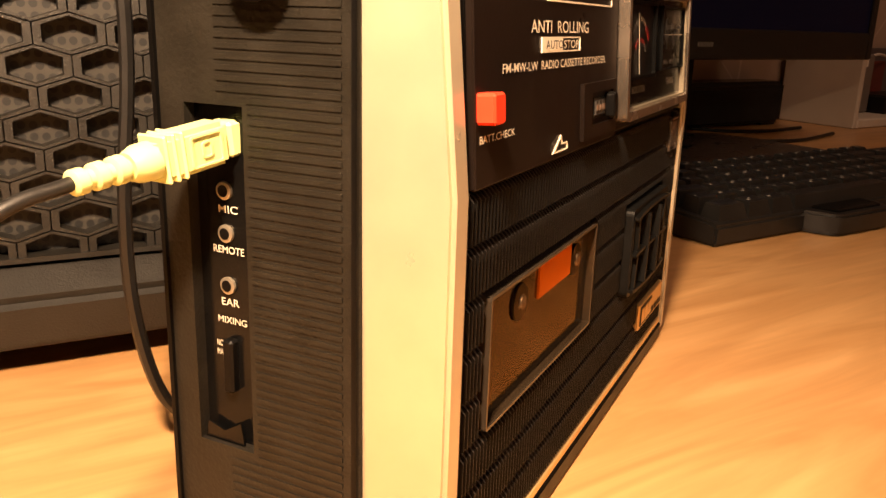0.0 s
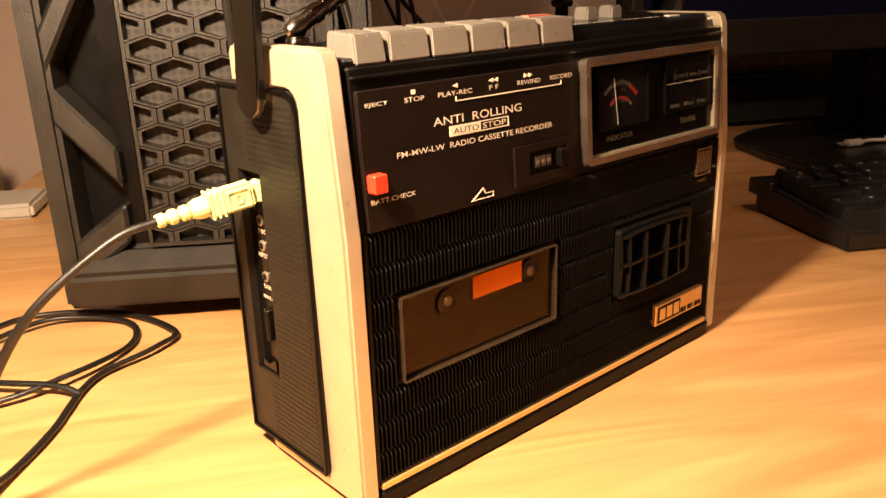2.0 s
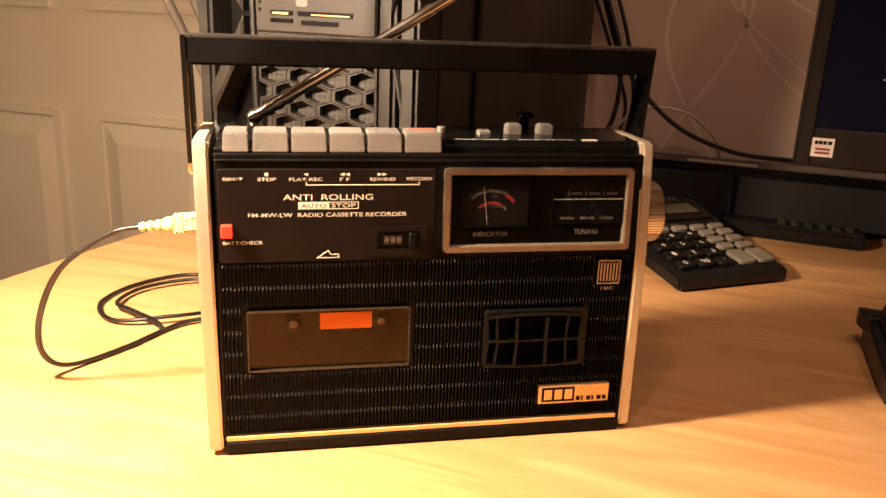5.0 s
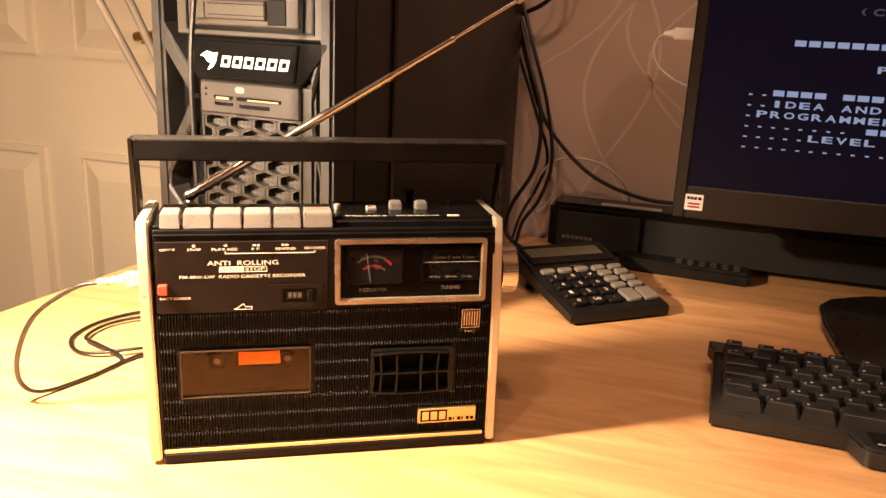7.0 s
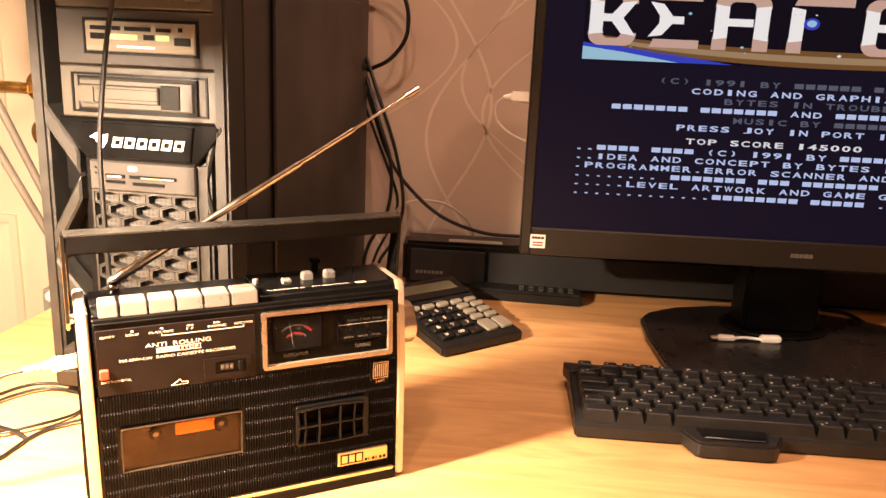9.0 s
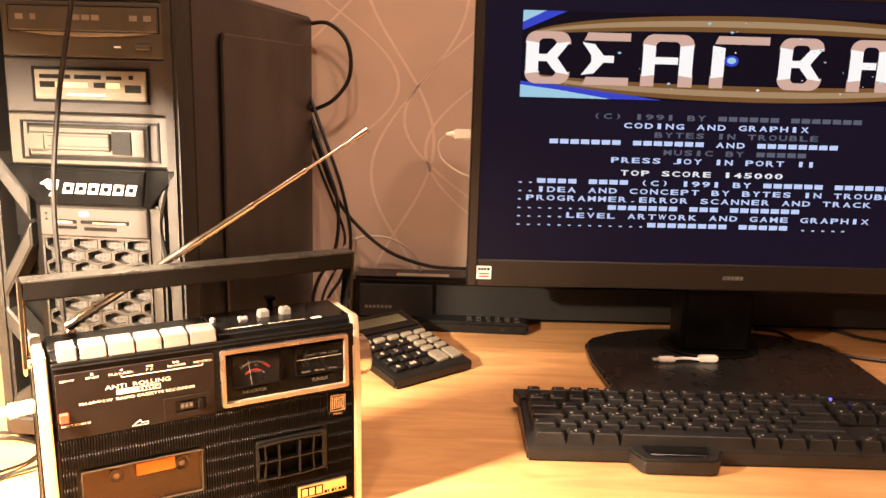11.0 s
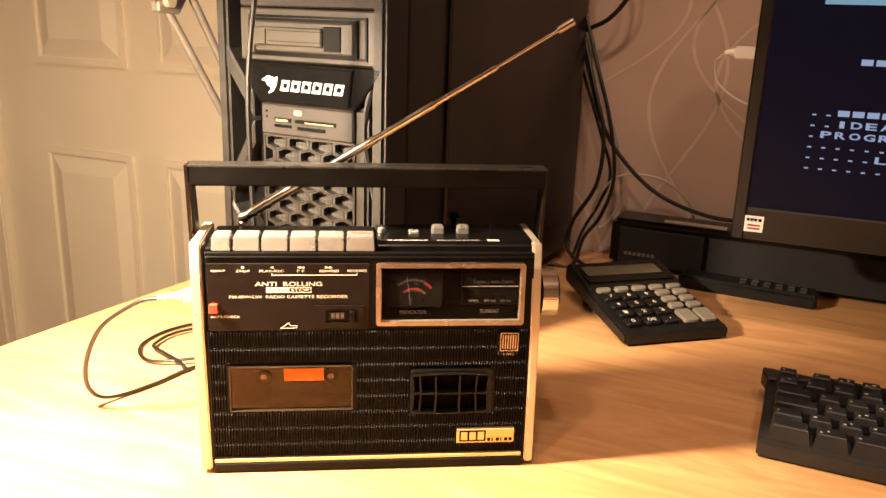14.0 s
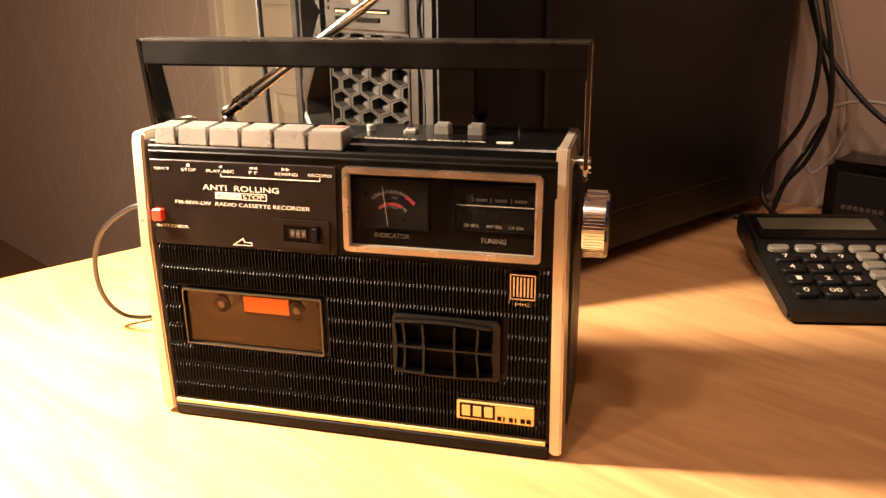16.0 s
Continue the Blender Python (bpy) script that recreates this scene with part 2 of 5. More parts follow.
def prism(pts, axis, a, b, bevel=0.0, bm=None, seg=1):
    """A polygon in the other two axes, drawn out along one axis from a to b."""
    one = bmesh.new()

    def v(p, h):
        return {"x": (h, p[0], p[1]), "y": (p[0], h, p[1]), "z": (p[0], p[1], h)}[axis]
    lo, hi = [one.verts.new(v(p, a)) for p in pts], [one.verts.new(v(p, b)) for p in pts]
    n = len(pts)
    one.faces.new(lo)
    one.faces.new(hi)
    for i in range(n):
        one.faces.new((lo[i], lo[(i + 1) % n], hi[(i + 1) % n], hi[i]))
    if bevel:
        bmesh.ops.recalc_face_normals(one, faces=one.faces[:])
        edges = [e for e in one.edges if len(e.link_faces) == 2 and e.calc_face_angle(0) > 0.6]
        bmesh.ops.bevel(one, geom=edges, offset=bevel, segments=seg, affect="EDGES", clamp_overlap=True)
    return join(bm, one)


def ring(outer, inner, axis, a, b, bm=None):
    """A frame: the band between two polygons with the same number of corners."""
    one = bmesh.new()

    def v(p, h):
        return {"x": (h, p[0], p[1]), "y": (p[0], h, p[1]), "z": (p[0], p[1], h)}[axis]
    r = [[one.verts.new(v(p, h)) for p in ps] for ps in (outer, inner) for h in (a, b)]
    n = len(outer)
    for i in range(n):
        j = (i + 1) % n
        one.faces.new((r[0][i], r[0][j], r[2][j], r[2][i]))
        one.faces.new((r[1][i], r[3][i], r[3][j], r[1][j]))
        one.faces.new((r[0][i], r[1][i], r[1][j], r[0][j]))
        one.faces.new((r[2][i], r[2][j], r[3][j], r[3][i]))
    return join(bm, one)


def rrect(x0, x1, z0, z1, r, n=4):
    """Corners of a rounded rectangle."""
    pts = []
    for cx, cz, a0 in ((x1 - r, z1 - r, 0), (x0 + r, z1 - r, 90), (x0 + r, z0 + r, 180), (x1 - r, z0 + r, 270)):
        for i in range(n + 1):
            a = radians(a0 + 90 * i / n)
            pts.append((cx + r * math.cos(a), cz + r * math.sin(a)))
    return pts


def rod(p0, p1, r0, r1=None, n=16, bm=None):
    """A round bar or cone between two points."""
    one = bmesh.new()
    p0, p1 = Vector(p0), Vector(p1)
    r1 = r0 if r1 is None else r1
    turn = (p1 - p0).to_track_quat("Z", "Y").to_matrix()
    ends = []
    for p, r in ((p0, r0), (p1, r1)):
        ends.append([one.verts.new(p + turn @ Vector((r * math.cos(2 * math.pi * i / n), r * math.sin(2 * math.pi * i / n), 0))) for i in range(n)])
    one.faces.new(ends[0])
    one.faces.new(ends[1])
    for i in range(n):
        j = (i + 1) % n
        one.faces.new((ends[0][i], ends[0][j], ends[1][j], ends[1][i]))
    return join(bm, one)


def lathe(profile, p, axis, n=24, bm=None):
    """Rings of (along, radius) about an axis direction through p."""
    one = bmesh.new()
    turn = Vector(axis).to_track_quat("Z", "Y").to_matrix()
    rows = [[one.verts.new(Vector(p) + turn @ Vector((r * math.cos(2 * math.pi * i / n), r * math.sin(2 * math.pi * i / n), h))) for i in range(n)] for h, r in profile]
    for a, b in zip(rows, rows[1:]):
        for i in range(n):
            j = (i + 1) % n
            one.faces.new((a[i], a[j], b[j], b[i]))
    one.faces.new(rows[0])
    one.faces.new(rows[-1])
    return join(bm, one)


def spline(pts, steps=10):
    pts = [Vector(p) for p in pts]
    full = [2 * pts[0] - pts[1], *pts, 2 * pts[-1] - pts[-2]]
    out = []
    for i in range(1, len(full) - 2):
        a, b, c, d = full[i - 1:i + 3]
        for k in range(steps):
            s = k / steps
            out.append(0.5 * (2 * b + (c - a) * s + (2 * a - 5 * b + 4 * c - d) * s * s + (3 * b - a - 3 * c + d) * s ** 3))
    return out + [pts[-1]]


def tube(pts, r, n=8, steps=10, bm=None):
    """A cable swept along a smooth line through the points."""
    one = bmesh.new()
    line = spline(pts, steps)
    rows, side = [], Vector((0.3, 0.2, 1)).normalized()
    for i, p in enumerate(line):
        way = (line[min(i + 1, len(line) - 1)] - line[max(i - 1, 0)]).normalized()
        side = (side - way * side.dot(way)).normalized()
        up = way.cross(side)
        rows.append([one.verts.new(p + r * (math.cos(2 * math.pi * k / n) * side + math.sin(2 * math.pi * k / n) * up)) for k in range(n)])
    for a, b in zip(rows, rows[1:]):
        for k in range(n):
            one.faces.new((a[k], a[(k + 1) % n], b[(k + 1) % n], b[k]))
    one.faces.new(rows[0])
    one.faces.new(rows[-1])
    return join(bm, one)


def letters(words, x0, x1, z0, z1, y, material, parent, name="lettering", m=None, bold=0.004):
    """Words fitted into a box on the plane y, facing -y, or laid by the pose m."""
    data = bpy.data.curves.new("words", "FONT")
    data.body, data.size, data.resolution_u, data.offset = words, 1.0, 3, bold
    ob = bpy.data.objects.new("words", data)
    scene.collection.objects.link(ob)
    bpy.context.view_layer.update()
    me = bpy.data.meshes.new_from_object(ob.evaluated_get(bpy.context.evaluated_depsgraph_get()))
    bpy.data.objects.remove(ob)
    bpy.data.curves.remove(data)
    bm = bmesh.new()
    bm.from_mesh(me)
    bpy.data.meshes.remove(me)
    xs, zs = [v.co.x for v in bm.verts], [v.co.y for v in bm.verts]
    sx, sz = (x1 - x0) / (max(xs) - min(xs)), (z1 - z0) / (max(zs) - min(zs))
    lx, lz = min(xs), min(zs)
    for v in bm.verts:
        v.co = Vector((x0 + (v.co.x - lx) * sx, y, z0 + (v.co.y - lz) * sz))
    if m is not None:
        bmesh.ops.transform(bm, matrix=m, verts=bm.verts)
    return part(name, bm, material, parent)


def bars(spans, z0, z1, y, material, parent, name="bar_lettering"):
    """Plain bars in place of writing: a block for each (x0, x1)."""
    for a, b in spans:
        part(name, box(a, b, y, y + 0.0003, z0, z1), material, parent)

# ---- the room ----
ROOM = at(0, 0, 0, -30)   # walls run along the turned axes: x is along the back wall, y towards it
WALL = 0.705              # the back wall's face


def wall(name, x0, x1, y0, y1, z0, z1, label, material=None):
    w = part(name, box(x0, x1, y0, y1, z0, z1), material or WALLP)
    w.matrix_basis = ROOM
    return tagged(w, label, "wall", kind="structure")


DOORWALL = 0.855          # the stretch of wall that holds the door stands further back
D0, D1, DTOP = -1.276, -0.436, 1.45
wall("wall_back", -0.22, 2.2, WALL, WALL + 0.25, -0.8, 1.85, "taupe wallpapered wall with pale curved leaf lines")
wall("wall_door_left", -3.6, D0 - 0.075, DOORWALL, DOORWALL + 0.1, -0.8, 1.85, "taupe wallpapered wall beside the cream door")
wall("wall_door_right", D1 + 0.075, -0.22, DOORWALL, DOORWALL + 0.1, -0.8, 1.85, "taupe wallpapered wall between door and computer")
wall("wall_door_top", D0 - 0.075, D1 + 0.075, DOORWALL, DOORWALL + 0.1, DTOP + 0.075, 1.85, "taupe wallpapered wall above the door")
wall("wall_right", 2.2, 2.3, -3.6, WALL + 0.25, -0.8, 1.85, "taupe wallpapered side wall")
wall("wall_left", -3.7, -3.6, -3.6, DOORWALL + 0.1, -0.8, 1.85, "taupe wallpapered far side wall")
wall("wall_front", -3.7, 2.3, -3.7, -3.6, -0.8, 1.85, "taupe wallpapered wall opposite the desk")
floor = part("floor", box(-3.7, 2.3, -3.7, 1.0, -0.86, -0.8), FLOORM)
floor.matrix_basis = ROOM
tagged(floor, "brown boarded floor far below the desk", "floor", kind="structure")
ceiling = part("ceiling", box(-3.7, 2.3, -3.7, 1.0, 1.85, 1.9), CEIL)
ceiling.matrix_basis = ROOM
tagged(ceiling, "plain white painted ceiling", "ceiling", kind="structure")


def motif(seed, x0, x1, z0, z1, face, width):
    """Pale leaf lines: pairs of bowed lines that part and meet, on the wall x-z, or y-z, face."""
    rnd = random.Random(seed)
    bm = bmesh.new()
    x = x0
    while x < x1:
        for sign in (-1, 1):
            amp, period, phase = rnd.uniform(0.05, 0.10), rnd.uniform(0.42, 0.62), rnd.uniform(0, 6.28)
            lean, wob = rnd.uniform(-0.12, 0.12), rnd.uniform(0.2, 0.5)
            row = []
            for i in range(121):
                z = z0 + (z1 - z0) * i / 120
                s = x + lean * (z - z0) + sign * amp * math.sin(6.283 * z / period + phase) + wob * 0.05 * math.sin(6.283 * z / (period * 2.7) + 2 * phase)
                s = min(max(s, x0), x1)
                row.append((bm.verts.new(face(s - width / 2, z)), bm.verts.new(face(s + width / 2, z))))
            for (a, b), (c, d) in zip(row, row[1:]):
                bm.faces.new((a, b, d, c))
        x += rnd.uniform(0.10, 0.17)
    bmesh.ops.recalc_face_normals(bm, faces=bm.faces[:])
    return bm


def hang_motif(seed, wall_name, x0, x1, z0, z1, face):
    m = part("leaf_lines", motif(seed, x0, x1, z0, z1, face, 0.0045), WLINE, bpy.data.objects[wall_name], "pale curved leaf lines of the wallpaper")
    m["kind"] = "stuff"


hang_motif(5, "wall_back", 0.05, 1.5, 0.0, 0.9, lambda s, z: (s, WALL - 0.0006, z))
hang_motif(8, "wall_door_left", -3.4, D0 - 0.08, -0.5, 0.7, lambda s, z: (s, DOORWALL - 0.0006, z))

# the door, its frame and its furniture
frame_ = thing("door_frame", ROOM, "cream painted moulded door frame", "door frame", kind="structure")
for a, b, c, d in ((D0 - 0.075, D0, -0.8, DTOP), (D1, D1 + 0.075, -0.8, DTOP), (D0 - 0.075, D1 + 0.075, DTOP, DTOP + 0.075)):
    part("casing", box(a, b, DOORWALL - 0.012, DOORWALL + 0.1, c, d, 0.004, 2), DOORP, frame_)
    if d == DTOP:
        part("casing_bead", box(a + 0.016, b - 0.026, DOORWALL - 0.019, DOORWALL - 0.012, c, d, 0.003, 2), DOORP, frame_)
door = thing("door_1", ROOM, "cream painted closed panelled door with brass lever", "door", kind="structure")
DX = DOORWALL + 0.012
part("leaf", box(D0 + 0.003, D1 - 0.003, DX, DX + 0.04, -0.79, DTOP - 0.003, 0.002), DOORP, door)
for y0 in (D0 + 0.130, D0 + 0.455):
    for z0, z1 in ((-0.68, 0.015), (0.190, 0.93), (1.02, 1.33)):
        y1 = y0 + 0.25
        rect = lambda k: [(y0 + k, z0 + k), (y1 - k, z0 + k), (y1 - k, z1 - k), (y0 + k, z1 - k)]
        part("moulding", ring(rect(0), rect(0.014), "y", DX - 0.007, DX), DOORP, door)
        bm = bmesh.new()
        a, b = [bm.verts.new((p[0], DX - 0.0005, p[1])) for p in rect(0.018)], [bm.verts.new((p[0], DX - 0.010, p[1])) for p in rect(0.052)]
        bm.faces.new(b)
        for i in range(4):
            bm.faces.new((a[i], a[(i + 1) % 4], b[(i + 1) % 4], b[i]))
        bmesh.ops.recalc_face_normals(bm, faces=bm.faces[:])
        part("raised_field", bm, DOORP, door)
HX, HZ = D0 + 0.772, 0.240
lever = part("lever", rod((HX, DX, HZ), (HX, DX - 0.055, HZ), 0.009), BRASS, door, "worn brass lever handle", True)
part("grip", tube([(HX + 0.004, DX - 0.050, HZ), (HX - 0.03, DX - 0.055, HZ + 0.002), (HX - 0.08, DX - 0.055, HZ), (HX - 0.125, DX - 0.053, HZ - 0.004)], 0.009, 10), BRASS, lever, smooth=True)
part("rose", lathe([(0, 0.028), (0.006, 0.028), (0.010, 0.021), (0.011, 0.012)], (HX, DX, HZ), (0, -1, 0)), BRASS, door, "round brass rose", True)
key_plate = part("key_plate", lathe([(0, 0.026), (0.004, 0.026), (0.006, 0.020), (0.006, 0.004)], (HX, DX, HZ - 0.078), (0, -1, 0)), BRASS, door, "round brass keyhole plate", True)
part("keyhole", prism([(HX - 0.002, HZ - 0.089), (HX + 0.002, HZ - 0.089), (HX + 0.0022, HZ - 0.078), (HX + 0.004, HZ - 0.072), (HX, HZ - 0.067), (HX - 0.004, HZ - 0.072), (HX - 0.0022, HZ - 0.078)], "y", DX - 0.0068, DX - 0.0062), BLACK, key_plate)

# ---- the desk ----
desk = thing("desk", at(0, 0, 0, -30), "maple laminate desk top with a slanting rounded edge", "desk")
top = prism([(-0.345, -0.30), (-0.318, 0.0), (-0.300, 0.25), (-0.283, 0.45), (-0.268, WALL - 0.004), (2.1, WALL - 0.004), (2.1, -0.75), (0.6, -0.75), (-0.05, -0.62)], "z", -0.030, 0.0, 0.003, seg=2)
part("desk_top", top, WOOD, desk)
for x, y in ((-0.22, -0.35), (-0.18, 0.62), (1.9, 0.6), (1.9, -0.6)):
    part("desk_leg", rod((x, y, -0.8), (x, y, -0.030), 0.025), GREYPAINT, desk, smooth=True)

# ---- computer tower ----
PW, PD, PH = 0.192, 0.475, 0.43
tower = thing("computer_tower", at(0.1341, 0.1537, 0.0, -35.0) @ Matrix.Diagonal((0.94, 1, 1, 1)), "black computer tower with hexagon mesh front and grey drive bays", "computer")
# in its own axes x runs left from the right-hand front edge as negative numbers, y runs back
part("chassis", box(-PW + 0.006, -0.003, 0.030, PD, 0.014, PH, 0.002), CASESIDE, tower)
side = part("side_panel", box(-0.003, 0.0, 0.034, PD - 0.004, 0.018, PH - 0.004, 0.001), CASESIDE, tower, "flat black painted steel side panel")
part("pressed_field", prism(rrect(0.10, PD - 0.05, 0.05, PH - 0.04, 0.012), "x", 0.0, 0.004, 0.002), CASESIDE, side)
part("side_panel", box(-PW + 0.003, -PW + 0.006, 0.034, PD - 0.004, 0.018, PH - 0.004, 0.001), CASESIDE, tower)
for x in (-PW + 0.03, -0.03):
    for y in (0.07, PD - 0.06):
        part("foot", box(x - 0.014, x + 0.014, y - 0.02, y + 0.02, 0.0, 0.014, 0.003), RUBBER, tower)
# front frame: outer pillars with raking braces
L0, L1, R0, R1 = -PW, -0.139, -0.033, 0.0
for name, s0, s1 in (("front_pillar", L0, L0 + 0.014), ("front_pillar", R1 - 0.014, R1)):
    part(name, box(s0, s1, -0.004, 0.034, 0.012, PH + 0.006, 0.003, 2), CASE, tower)
# left inner pillar is black and set back to show as a dark gap
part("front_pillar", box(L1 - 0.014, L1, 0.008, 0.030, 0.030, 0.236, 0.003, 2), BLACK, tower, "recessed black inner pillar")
part("front_pillar", box(R0, R0 + 0.014, -0.002, 0.030, 0.030, 0.236, 0.003, 2), CASE, tower)


def brace(x0, z0, x1, z1, w=0.013):
    part("brace", prism([(x0, z0), (x0, z0 + w * 1.7), (x1, z1 + w * 1.7), (x1, z1)], "y", -0.003, 0.022, 0.002), CASE, tower)


for a, b in ((L0 + 0.010, L1 - 0.010), (R1 - 0.010, R0 + 0.010)):
    brace(a, 0.262, b, 0.218)
    brace(a, 0.118, b, 0.080)
    brace(a, 0.142, b, 0.196)
    brace(a, 0.028, b, 0.050)
# black sheets put the shade behind the braces into colour
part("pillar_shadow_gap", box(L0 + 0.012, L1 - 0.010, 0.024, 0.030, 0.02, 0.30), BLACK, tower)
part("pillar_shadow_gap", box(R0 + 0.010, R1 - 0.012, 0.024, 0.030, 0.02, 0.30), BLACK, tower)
part("chin", prism([(-0.004, 0.012), (0.030, 0.012), (0.030, 0.046), (0.004, 0.046), (-0.012, 0.034)], "x", L0 + 0.004, R1 - 0.004, 0.003, seg=2), CASE, tower)
part("mesh_backing", box(L1 - 0.001, R0 + 0.001, 0.0085, 0.0165, 0.046, 0.206), PERF, tower, "pierced grey-brown plastic sheet")
part("mesh_border", ring([(L1, 0.046), (R0, 0.046), (R0, 0.206), (L1, 0.206)], [(L1 + 0.002, 0.048), (R0 - 0.002, 0.048), (R0 - 0.002, 0.204), (L1 + 0.002, 0.204)], "y", -0.001, 0.018), CASE, tower)


def hexagon(cx, cz, w, h):
    return [(cx, cz - h), (cx + w, cz - h / 2), (cx + w, cz + h / 2), (cx, cz + h), (cx - w, cz + h / 2), (cx - w, cz - h / 2)]


def opening(cx, cz):
    """A cell's hole: six-sided, with a broad top."""
    return [(cx, cz - 0.0064), (cx + 0.0100, cz - 0.0031), (cx + 0.0100, cz + 0.0031), (cx, cz + 0.0064), (cx - 0.0100, cz + 0.0031), (cx - 0.0100, cz - 0.0031)]


comb = None
HP, VP = 0.0264, 0.0115
for row in range(16):
    for col in range(-1, 6):
        cx, cz = L1 + 0.001 + HP * (col + (0.5 if row % 2 else 0)), 0.050 + VP * row
        if cx < L1 - 0.011 or cx > R0 + 0.011:
            continue
        clip = lambda ps: [(min(max(x, L1 + 0.001), R0 - 0.001), min(max(z, 0.047), 0.205)) for x, z in ps]
        comb = ring(clip(hexagon(cx, cz, HP / 2 - 0.0003, VP / 1.5 - 0.0003)), clip(opening(cx, cz)), "y", 0.000, 0.0080, bm=comb)
part("comb_backing", ring([(L1, 0.046), (R0, 0.046), (R0, 0.206), (L1, 0.206)], [(L1 + 0.001, 0.047), (R0 - 0.001, 0.047), (R0 - 0.001, 0.205), (L1 + 0.001, 0.205)], "y", 0.002, 0.016), BLACK, tower)
part("hexagon_mesh", comb, CASE, tower, "moulded honeycomb of raised hexagon rings")
# card slots above the mesh
strip = part("card_slot_strip", box(L1, R0, -0.003, 0.020, 0.206, 0.233, 0.0015), BAYDARK, tower, "dark grey strip with memory card slots")
for x0, x1, z0, z1 in ((-0.122, -0.103, 0.2185, 0.2215), (-0.122, -0.103, 0.2135, 0.2160), (-0.098, -0.052, 0.2185, 0.2215), (-0.095, -0.064, 0.2125, 0.2155)):
    part("card_slot", box(x0, x1, -0.0042, -0.0028, z0, z1), BLACK, strip)
part("card_contact", box(-0.120, -0.106, -0.0048, -0.0036, 0.2187, 0.2203), GOLD, strip)
part("card_contact", box(-0.086, -0.054, -0.0048, -0.0036, 0.2190, 0.2198), GOLD, strip)
part("printed_mark", prism(rrect(-0.100, -0.090, 0.2245, 0.2295, 0.0022), "y", -0.0034, -0.003), DIM, strip)
for z in (0.2215, 0.2265):
    part("indicator_hole", rod((-0.132, -0.0036, z), (-0.132, -0.0028, z), 0.0011, n=10), BLACK, strip)
# glossy badge panel, narrowing downwards
badge = part("badge_panel", prism([(-0.166, 0.2695), (-0.004, 0.2695), (-0.004, 0.264), (-0.030, 0.2335), (-0.140, 0.2335), (-0.166, 0.264)], "y", -0.004, 0.020, 0.0015), GLOSS, tower, "glossy black badge panel")
part("badge_step", prism([(-0.142, 0.2665), (-0.032, 0.2665), (-0.036, 0.236), (-0.138, 0.236)], "y", -0.006, -0.003, 0.001), GLOSS, badge)
WHITEINK = mat("white_ink", (0.85, 0.83, 0.78), 0.5, vary=0.02, bump=0.0)
part("emblem", prism([(-0.134, 0.2535), (-0.127, 0.2575), (-0.119, 0.2560), (-0.1155, 0.2570), (-0.117, 0.2500), (-0.121, 0.2445), (-0.1265, 0.2420), (-0.123, 0.2475), (-0.1275, 0.2495), (-0.129, 0.2525)], "y", -0.0064, -0.006), WHITEINK, badge, "white animal-shaped emblem")
for i in range(6):
    x = -0.1125 + i * 0.0121
    shape = [[(x, 0.2455), (x + 0.0094, 0.2455), (x + 0.0118, 0.2545), (x + 0.0026, 0.2545)],
             [(x + 0.0030, 0.2478), (x + 0.0080, 0.2478), (x + 0.0090, 0.2522), (x + 0.0038, 0.2522)]]
    part("emblem_block", ring(*shape, "y", -0.0064, -0.006), WHITEINK, badge)


def bay(z0, z1, material, name):
    return part(name, box(-0.1615, -0.0055, -0.003, 0.020, z0 + 0.0006, z1 - 0.0006, 0.0012), material, tower)


swap = bay(0.2695, 0.3145, BAYGREY, "drive_tray")
tagged(swap, "grey removable drive tray with a steel flap")
part("tray_recess", ring([(-0.150, 0.2745), (-0.018, 0.2745), (-0.018, 0.3085), (-0.150, 0.3085)], [(-0.148, 0.2765), (-0.020, 0.2765), (-0.020, 0.3065), (-0.148, 0.3065)], "y", -0.0045, -0.0028), BLACK, swap)
part("tray_recess", ring([(-0.1425, 0.2760), (-0.0275, 0.2760), (-0.0275, 0.3060), (-0.1425, 0.3060)], [(-0.1400, 0.2785), (-0.0300, 0.2785), (-0.0300, 0.3035), (-0.1400, 0.3035)], "y", -0.0060, -0.0028), BLACK, swap)
part("tray_body", box(-0.140, -0.030, -0.0075, -0.002, 0.2785, 0.3035, 0.0012), BAYGREY, swap)
part("tray_flap", box(-0.1385, -0.062, -0.0105, -0.006, 0.2835, 0.2990, 0.0012), FLAP, swap, "grey metal-look flap")
part("tray_latch", box(-0.1405, -0.122, -0.0120, -0.008, 0.2825, 0.2985, 0.0025, 2), FLAP, swap)
part("tray_lock", box(-0.0615, -0.0425, -0.0084, -0.007, 0.2805, 0.3005, 0.001), BLACK, swap)
for z in (0.2868, 0.2955):
    part("flap_groove", box(-0.121, -0.0625, -0.0108, -0.0102, z, z + 0.0007), BLACK, swap)
reader = bay(0.3145, 0.3615, BAYDARK, "card_reader_cover")
ins = part("card_reader", box(-0.1325, -0.0275, -0.0052, -0.002, 0.3265, 0.3515, 0.001), STEEL, reader, "pale metal card reader face")
part("reader_edge", ring([(-0.135, 0.3240), (-0.025, 0.3240), (-0.025, 0.3540), (-0.135, 0.3540)], [(-0.1325, 0.3265), (-0.0275, 0.3265), (-0.0275, 0.3515), (-0.1325, 0.3515)], "y", -0.0046, -0.0026), BLACK, reader)
